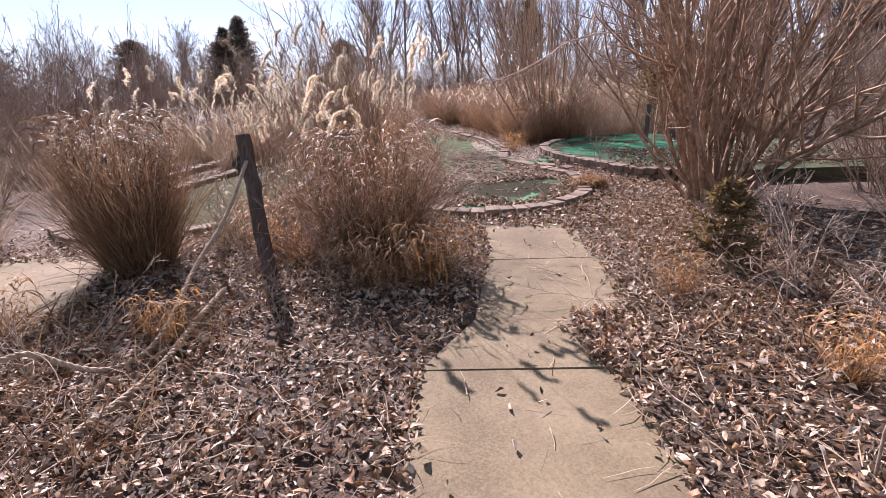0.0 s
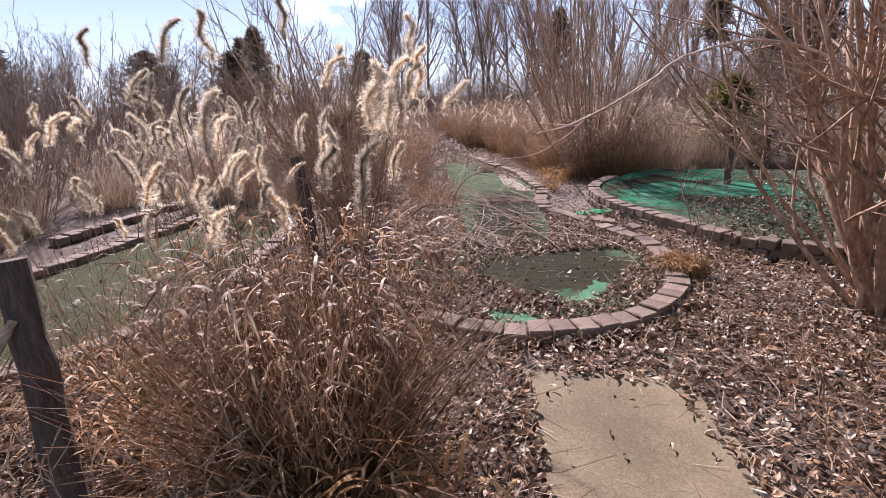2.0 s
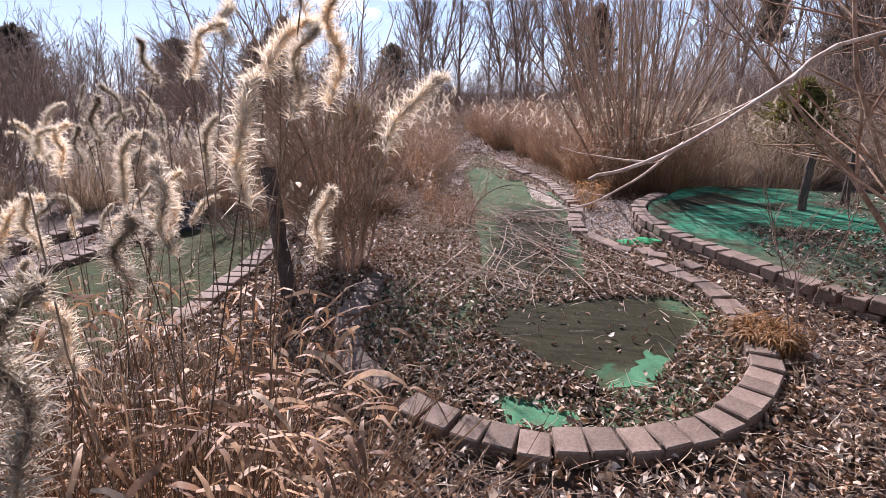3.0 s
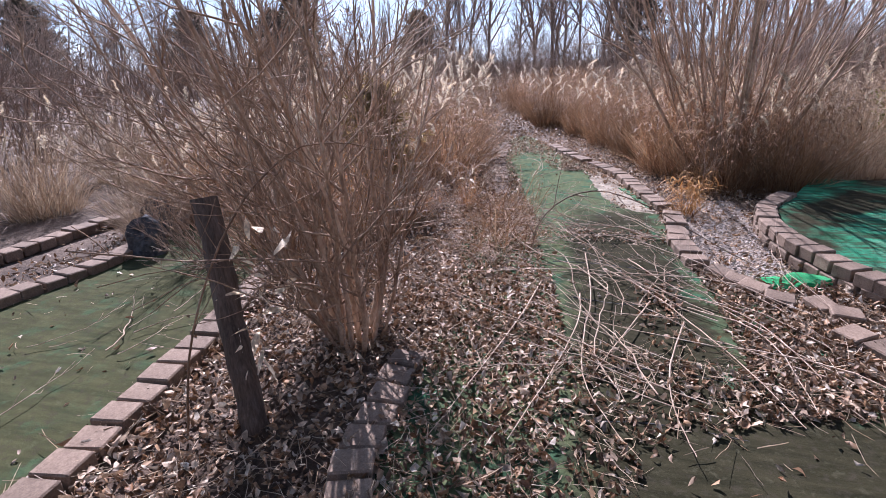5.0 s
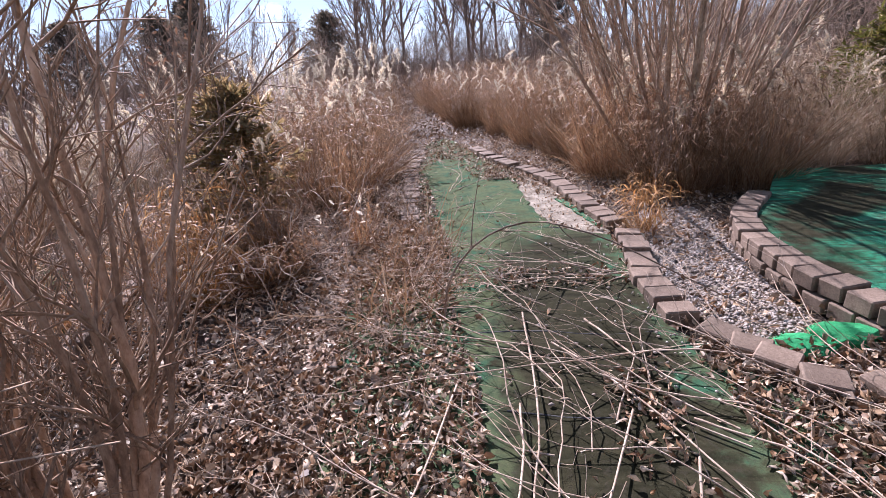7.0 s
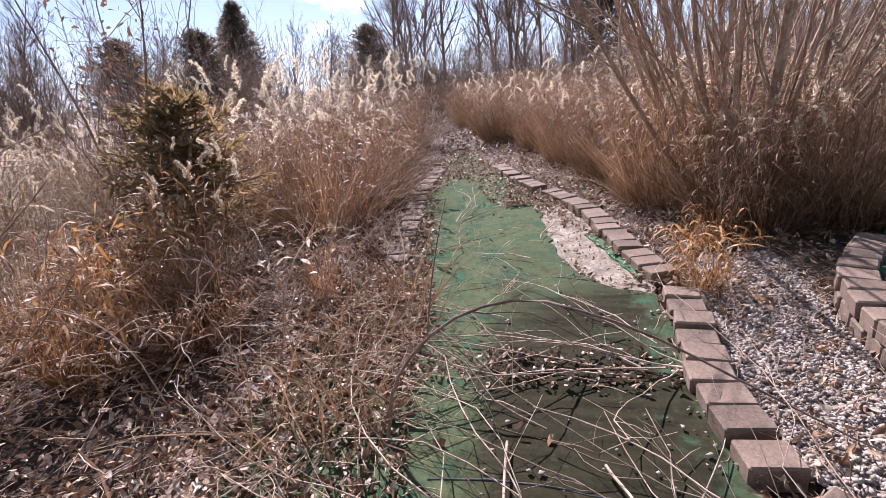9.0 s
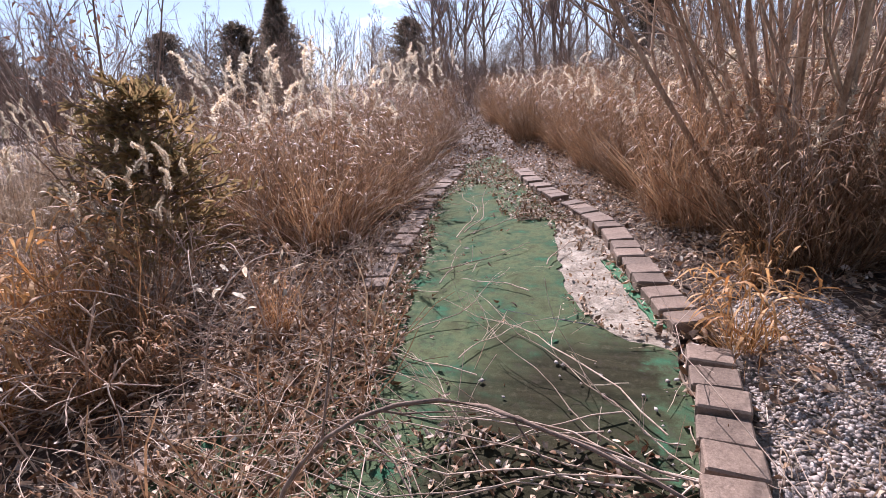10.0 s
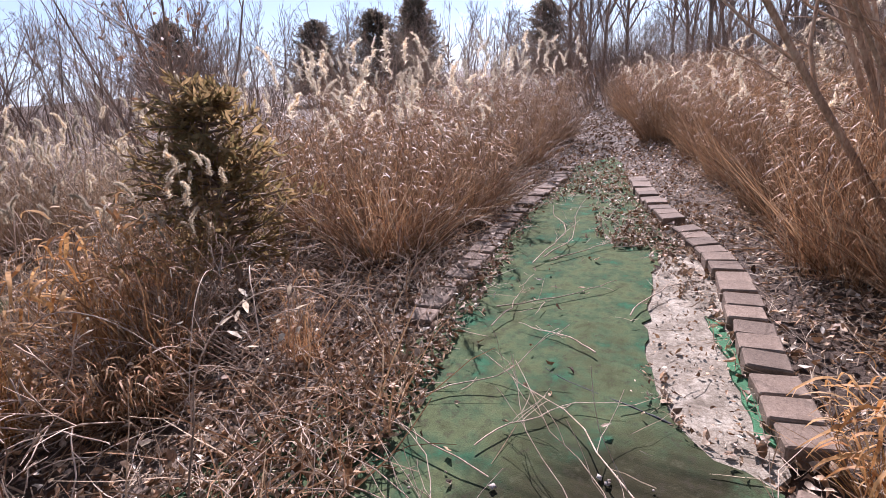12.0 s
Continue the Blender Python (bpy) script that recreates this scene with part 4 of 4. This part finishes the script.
# ---- gravel, leaves and litter ----
def scatter_stones():
    r = np.random.default_rng(61)
    poly = [(1.22, 11.35), (1.15, 10.6), (1.12, 9.9), (1.35, 9.5), (1.75, 9.5), (1.74, 10.2), (1.78, 10.8), (1.95, 11.5), (1.9, 12.1), (1.4, 12.0)]
    x, y = r.uniform(1.0, 2.3, 22000), r.uniform(9.3, 12.3, 22000)
    keep = inside(x, y, poly)
    x, y = x[keep][:7500], y[keep][:7500]
    gx, gy = r.uniform(-0.3, 0.95, 150), r.uniform(9.0, 11.2, 150)
    gx[:60] = 0.95 - np.abs(r.normal(0, 0.12, 60))
    x, y = np.concatenate([x, gx]), np.concatenate([y, gy])
    z = np.concatenate([np.full(len(x) - 150, 0.004), np.full(150, 0.026)])
    n = len(x)
    o = np.array([(1, 0, 0), (0, 1, 0), (-1, 0, 0), (0, -1, 0), (0.1, 0.1, 1), (0, 0, -1), ], float)
    f = np.array([(0, 1, 4), (1, 2, 4), (2, 3, 4), (3, 0, 4), (1, 0, 5), (2, 1, 5), (3, 2, 5), (0, 3, 5)])
    s = r.uniform(0.006, 0.017, n)[:, None] * np.stack([r.uniform(0.7, 1.4, n), r.uniform(0.7, 1.2, n), r.uniform(0.5, 0.9, n)], 1)
    s[-150:] *= 0.85
    a = r.uniform(0, 6.28, n)
    V = o[None] * s[:, None] * r.uniform(0.75, 1.25, (n, 6, 1))
    V = np.stack([V[..., 0] * np.cos(a)[:, None] - V[..., 1] * np.sin(a)[:, None], V[..., 0] * np.sin(a)[:, None] + V[..., 1] * np.cos(a)[:, None], V[..., 2]], -1)
    V += np.stack([x, y, z + s[:, 2] * 0.5], 1)[:, None]
    F = f[None] + (np.arange(n) * 6)[:, None, None]
    tagged(new("gravel", mesh_np("gravel", V.reshape(-1, 3), F.reshape(-1, 3), M_STONE)), "pale pinkish gravel between block edgings", "gravel", kind="stuff")


scatter_stones()
tagged(new("gravel_bed", slab_mesh("gravel_bed", rough_outline([(1.2, 11.3), (1.13, 10.6), (1.12, 9.95), (1.35, 9.55), (1.72, 9.55), (1.72, 10.2), (1.76, 10.8), (1.9, 11.4), (1.7, 11.9), (1.35, 11.9)], 0.08, 0.02, 14), 0.001, 0.05, M_BASE)), "pale grit under the gravel", "gravel", kind="structure")

CLEAR = [[(1.121, 7.822), (1.642, 7.889), (1.834, 7.615), (1.45, 6.969), (1.209, 6.468), (0.974, 6.39), (0.523, 6.645), (0.142, 7.068), (0.436, 7.594)],
         [(0.289, 6.175), (0.769, 6.063), (0.627, 5.951), (0.326, 5.957)],
         [(-0.05, 8.4), (0.95, 8.2), (1.0, 9.2), (0.9, 10.4), (0.95, 11.3), (0.55, 11.6), (0.3, 13.2), (0.2, 13.6), (-0.25, 13.8), (-0.4, 14.4), (-0.7, 15.2), (-1.0, 14.6), (-0.6, 12.2), (-0.4, 11.2), (-0.35, 10.4), (-0.15, 9.3)],
         [(0.532, -3.034), (1.629, -2.948), (1.213, 2.336), (1.114, 2.579), (0.99, 2.87), (1.202, 3.117), (1.465, 3.208), (1.528, 4.066), (1.392, 5.159), (0.583, 5.245), (0.615, 4.195), (0.476, 3.03), (0.2, 2.457)],
         [(-3.952, 4.236), (-3.055, 4.307), (-2.578, 3.342), (-2.499, 2.345), (-3.48, 2.067), (-3.966, 3.132)], GREEN_LEFT, GREEN_RAISED,
         [(0.4, 13.1), (0.38, 12.5), (0.6, 11.7), (0.75, 11.5), (0.92, 11.6), (0.7, 12.4)]]
HALF = [[(-0.157, 7.046), (0.436, 7.292), (0.795, 7.908), (0.951, 8.305), (-0.011, 8.497)], [(1.15, 12.2), (1.1, 9.6), (1.8, 9.4), (1.8, 10.8), (2.0, 12.2)]]


def leaf_litter(n, x0, x1, y0, y1, size, seed, name_label, loose=False, lift=0.0):
    r = np.random.default_rng(seed)
    x, y = r.uniform(x0, x1, n), r.uniform(y0, y1, n)
    patch = np.sin(x * 2.1 + np.sin(y * 1.7)) * np.cos(y * 2.6 + 0.6 * np.sin(x * 3.1))
    keep = r.random(n) < 0.72 + 0.28 * patch
    if n > 20000:
        rim = np.minimum(np.minimum(x - x0, x1 - x), np.minimum(y - y0, y1 - y + 3 * (y1 < 12)))
        keep &= r.random(n) < np.clip(rim / 1.6 + 0.02, 0, 1)
    for p in [] if loose else CLEAR:
        keep &= ~inside(x, y, p) | (r.random(n) < 0.013)
    for p in HALF:
        keep &= ~inside(x, y, p) | (r.random(n) < 0.36)
    x, y = x[keep], y[keep]
    n = len(x)
    o = np.array([(-1, 0, 0), (-0.25, 0.42, 0.25), (-0.2, 0, 0), (-0.25, -0.42, 0.25), (0.55, 0.33, 0.3), (0.6, 0, 0.1), (0.55, -0.33, 0.3), (1.1, 0, 0.35)], float)
    f = np.array([(0, 2, 1), (0, 3, 2), (1, 2, 5), (1, 5, 4), (2, 3, 6), (2, 6, 5), (4, 5, 7), (5, 6, 7)])
    V = np.broadcast_to(o, (n, 8, 3)).copy()
    V[..., 2] *= r.uniform(-1.8, 2.8, n)[:, None]
    V[..., 1] *= r.uniform(0.5, 1.5, n)[:, None]
    V[..., 1] += 0.45 * r.normal(0, 1, n)[:, None] * V[..., 0] ** 2
    V += r.normal(0, 0.11, V.shape)
    V *= (size * r.uniform(0.55, 1.25, n))[:, None, None]
    for ax, ang in ((0, r.normal(0, 0.8, n)), (1, r.normal(0, 0.6, n)), (2, r.uniform(0, 6.28, n))):
        i, j = ((1, 2), (0, 2), (0, 1))[ax]
        c, s = np.cos(ang)[:, None], np.sin(ang)[:, None]
        V[..., i], V[..., j] = V[..., i] * c - V[..., j] * s, V[..., i] * s + V[..., j] * c
    V += np.stack([x, y, lift + r.uniform(0.012, 0.06, n)], 1)[:, None]
    F = f[None] + (np.arange(n) * 8)[:, None, None]
    return tagged(new("leaf_litter", mesh_np("leaf_litter", V.reshape(-1, 3), F.reshape(-1, 3), M_LEAF)), name_label, "leaves", kind="stuff")


leaf_litter(135000, -4.8, 4.6, -0.6, 9.5, 0.0255, 71, "curled brown dead leaves covering the ground")
leaf_litter(15000, -0.95, 2.05, 5.85, 8.6, 0.024, 73, "drifts of dark dead leaves on the silted carpet")
leaf_litter(12000, -1.3, 0.0, 8.4, 13.0, 0.023, 74, "drift of dead leaves along the carpet's edge")
leaf_litter(7000, 0.0, 2.1, 7.9, 9.6, 0.024, 75, "dead leaves caught among fallen vines")
leaf_litter(6000, -3.6, 0.8, 17.5, 27.0, 0.04, 76, "dead leaves on the far footway")
leaf_litter(62000, -5.0, 3.4, 8.4, 18.5, 0.025, 72, "dry brown dead leaves beside the carpet")


leaf_litter(520, -0.45, 0.95, 10.28, 10.62, 0.022, 77, "line of leaves and twigs washed across the carpet", True)
leaf_litter(520, 0.45, 0.75, 7.6, 9.3, 0.023, 78, "reddish leaves caught along fallen canes", True)
leaf_litter(1100, -0.1, 0.55, 13.6, 14.7, 0.024, 79, "leaf drift on the narrow of the carpet", True)


leaf_litter(420, 0.42, 0.95, 11.5, 13.2, 0.012, 84, "leaf crumbs on the bared underlay", True)
leaf_litter(5200, 2.75, 6.7, 7.75, 9.9, 0.026, 88, "dead leaves blown onto the raised turf", True, 0.155)
leaf_litter(900, 4.4, 6.4, 9.2, 12.2, 0.026, 89, "dead leaves on the far raised turf", True, 0.155)
leaf_litter(900, 1.12, 1.5, 2.47, 3.1, 0.026, 85, "leaf drift over the path's edge", True)


def dead_grass(n, polys, length, seed, material, label):
    global rng
    rng = np.random.default_rng(seed)
    pts = []
    for p in polys:
        q = np.array(p)
        x, y = rng.uniform(q[:, 0].min(), q[:, 0].max(), n), rng.uniform(q[:, 1].min(), q[:, 1].max(), n)
        k = inside(x, y, p)
        pts.append(np.stack([x[k], y[k], np.full(k.sum(), 0.0)], 1))
    S = np.concatenate(pts)
    m = len(S)
    a = rng.uniform(0, 6.28, m)
    tilt = np.radians(rng.uniform(10, 85, m))
    P = grow(S, np.stack([np.cos(a) * np.sin(tilt), np.sin(a) * np.sin(tilt), np.cos(tilt)], 1), length * rng.uniform(0.4, 1.2, m), 5, 0.16, np.full(m, -0.14))
    P[..., 2] = np.maximum(P[..., 2], 0.012)
    V, F = ribbons(P, 0.0085 * rng.uniform(0.6, 1.4, m)[:, None] * np.linspace(1, 0.4, 5)[None], unit(np.cross(unit(P[:, 1] - P[:, 0]), rng.normal(size=(m, 3)))))
    tagged(new("dead_grass", mesh_np("dead_grass", V, F, material)), label, "grass", kind="stuff")


def straw_litter(n, x0, x1, y0, y1, seed, label):
    """Broken straws and twig ends lying among the leaves."""
    global rng
    rng = np.random.default_rng(seed)
    x, y = rng.uniform(x0, x1, n), rng.uniform(y0, y1, n)
    keep = np.ones(n, bool)
    for p in CLEAR:
        keep &= ~inside(x, y, p) | (rng.random(n) < 0.05)
    x, y = x[keep], y[keep]
    m = len(x)
    a = rng.uniform(0, 6.28, m)
    P = grow(np.stack([x, y, rng.uniform(0.03, 0.065, m)], 1), np.stack([np.cos(a), np.sin(a), rng.normal(0, 0.12, m)], 1), rng.uniform(0.05, 0.24, m), 4, 0.13, np.zeros(m))
    P[..., 2] = np.maximum(P[..., 2], 0.022)
    V, F = ribbons(P, rng.uniform(0.002, 0.0055, m)[:, None] * np.array([1, 1, 0.9, 0.5])[None], unit(np.stack([-np.sin(a), np.cos(a), rng.normal(0, 0.5, m)], 1)))
    return tagged(new("straw_litter", mesh_np("straw_litter", V, F, M_STRAW)), label, "straw", kind="stuff")


straw_litter(15000, -4.4, 4.2, 0.2, 8.4, 86, "broken pale straws among dead leaves")
straw_litter(14000, -4.0, 3.0, 8.0, 16.5, 87, "broken pale straws and twig ends beside the carpet")
dead_grass(520, [[(-3.2, 9.0), (-1.2, 9.0), (-1.0, 11.2), (-0.7, 12.2), (-1.0, 13.0), (-3.4, 12.6)], [(-0.95, 9.6), (-0.3, 9.8), (-0.45, 11.4), (-0.85, 11.6)]], 0.55, 81, M_TAWNY, "matted straw-coloured dead grass and stems")
dead_grass(1500, [[(-2.573, 0.734), (-1.078, 0.852), (-1.082, 3.459), (-2.761, 3.126)], [(-1.806, 5.007), (-0.486, 4.81), (-0.788, 6.09), (-1.932, 6.602)], [(1.719, 2.275), (3.33, 2.202), (3.454, 5.722), (1.951, 5.704)]], 0.32, 82, M_TAWNY, "sparse tawny dead grass among leaves")


def vines(n, x0, x1, y0, y1, length, seed, heading, label):
    """Long dry stems that lie across the greens."""
    global rng
    rng = np.random.default_rng(seed)
    for _ in range(n):
        s = np.array([[rng.uniform(x0, x1), rng.uniform(y0, y1), 0.04]])
        a = math.radians(heading + rng.normal(0, 28))
        P = grow(s, np.array([[math.cos(a), math.sin(a), 0.05]]), np.array([length * rng.uniform(0.5, 1.3)]), 12, 0.19, np.array([0.0]))
        P[..., 2] = np.clip(0.045 + np.abs(P[..., 2] - 0.04) * 0.5, 0.04, 0.25)
        r = rng.uniform(0.0026, 0.0055)
        R = r * np.linspace(1, 0.35, 12)[None]
        Q, S = sprout(P, R, 4, 0.2, 0.95, 35, 0.3, 5, 0.14, 0.0, 0.6)
        Q[..., 2] = np.maximum(Q[..., 2], 0.022)
        V, F = join([tubes(P, R, 5), tubes(Q, np.maximum(S, 0.0013), 3)])
        tagged(new("dry_vine", mesh_np("dry_vine", V, F, M_VINE, True)), label, "vine", group="fallen vines")


vines(30, 0.2, 1.9, 7.4, 9.4, 2.2, 91, 125, "long dry stem lying across the carpet")
vines(14, -0.3, 1.0, 8.6, 11.0, 1.3, 92, 170, "thin dry stem lying across the carpet")
vines(10, -0.7, 0.3, 11.0, 13.6, 1.0, 93, 60, "thin dry stem lying on green carpet")
vines(12, 0.5, 1.1, 10.2, 10.8, 1.3, 97, 172, "thin dry stem washed across the carpet")
vines(10, 1.15, 1.85, 1.8, 4.2, 1.3, 94, 100, "dry stem trailing over the path")
vines(8, -2.35, -0.75, 1.4, 3.8, 1.0, 95, 60, "dry stem among dead leaves")
vines(6, -3.4, -2.6, 6.6, 8.4, 1.0, 96, 70, "dry stem lying on olive carpet")


def rock(x, y, sx, sy, sz, seed, label, material, name="boulder"):
    bm = bmesh.new()
    bmesh.ops.create_icosphere(bm, subdivisions=3, radius=1)
    for v in bm.verts:
        k = 1 + 0.28 * noise.noise(v.co * 1.6 + Vector((seed, 0, 0))) + 0.1 * noise.noise(v.co * 5 + Vector((0, seed, 0)))
        v.co = Vector((v.co.x * sx * k, v.co.y * sy * k, max(-0.2, v.co.z) * sz * k))
    me = bpy.data.meshes.new(name)
    bm.to_mesh(me)
    bm.free()
    me.materials.append(material)
    tagged(new(name, me), label, "rock").location = (x, y, sz * 0.2)


rock(-3.95, 9.35, 0.2, 0.16, 0.3, 3, "dark lumpy boulder on the turf's edge", M_ROCK)
rock(-4.35, 10.0, 0.22, 0.15, 0.32, 5, "grey boulder beside the turf", M_ROCK)
rock(1.5, 9.5, 0.15, 0.11, 0.06, 8, "crumpled scrap of bright green turf carpet", M_SCRAP, "carpet_scrap")
rock(1.78, 9.6, 0.2, 0.11, 0.07, 9, "crumpled scrap of bright green turf carpet", M_SCRAP, "carpet_scrap")
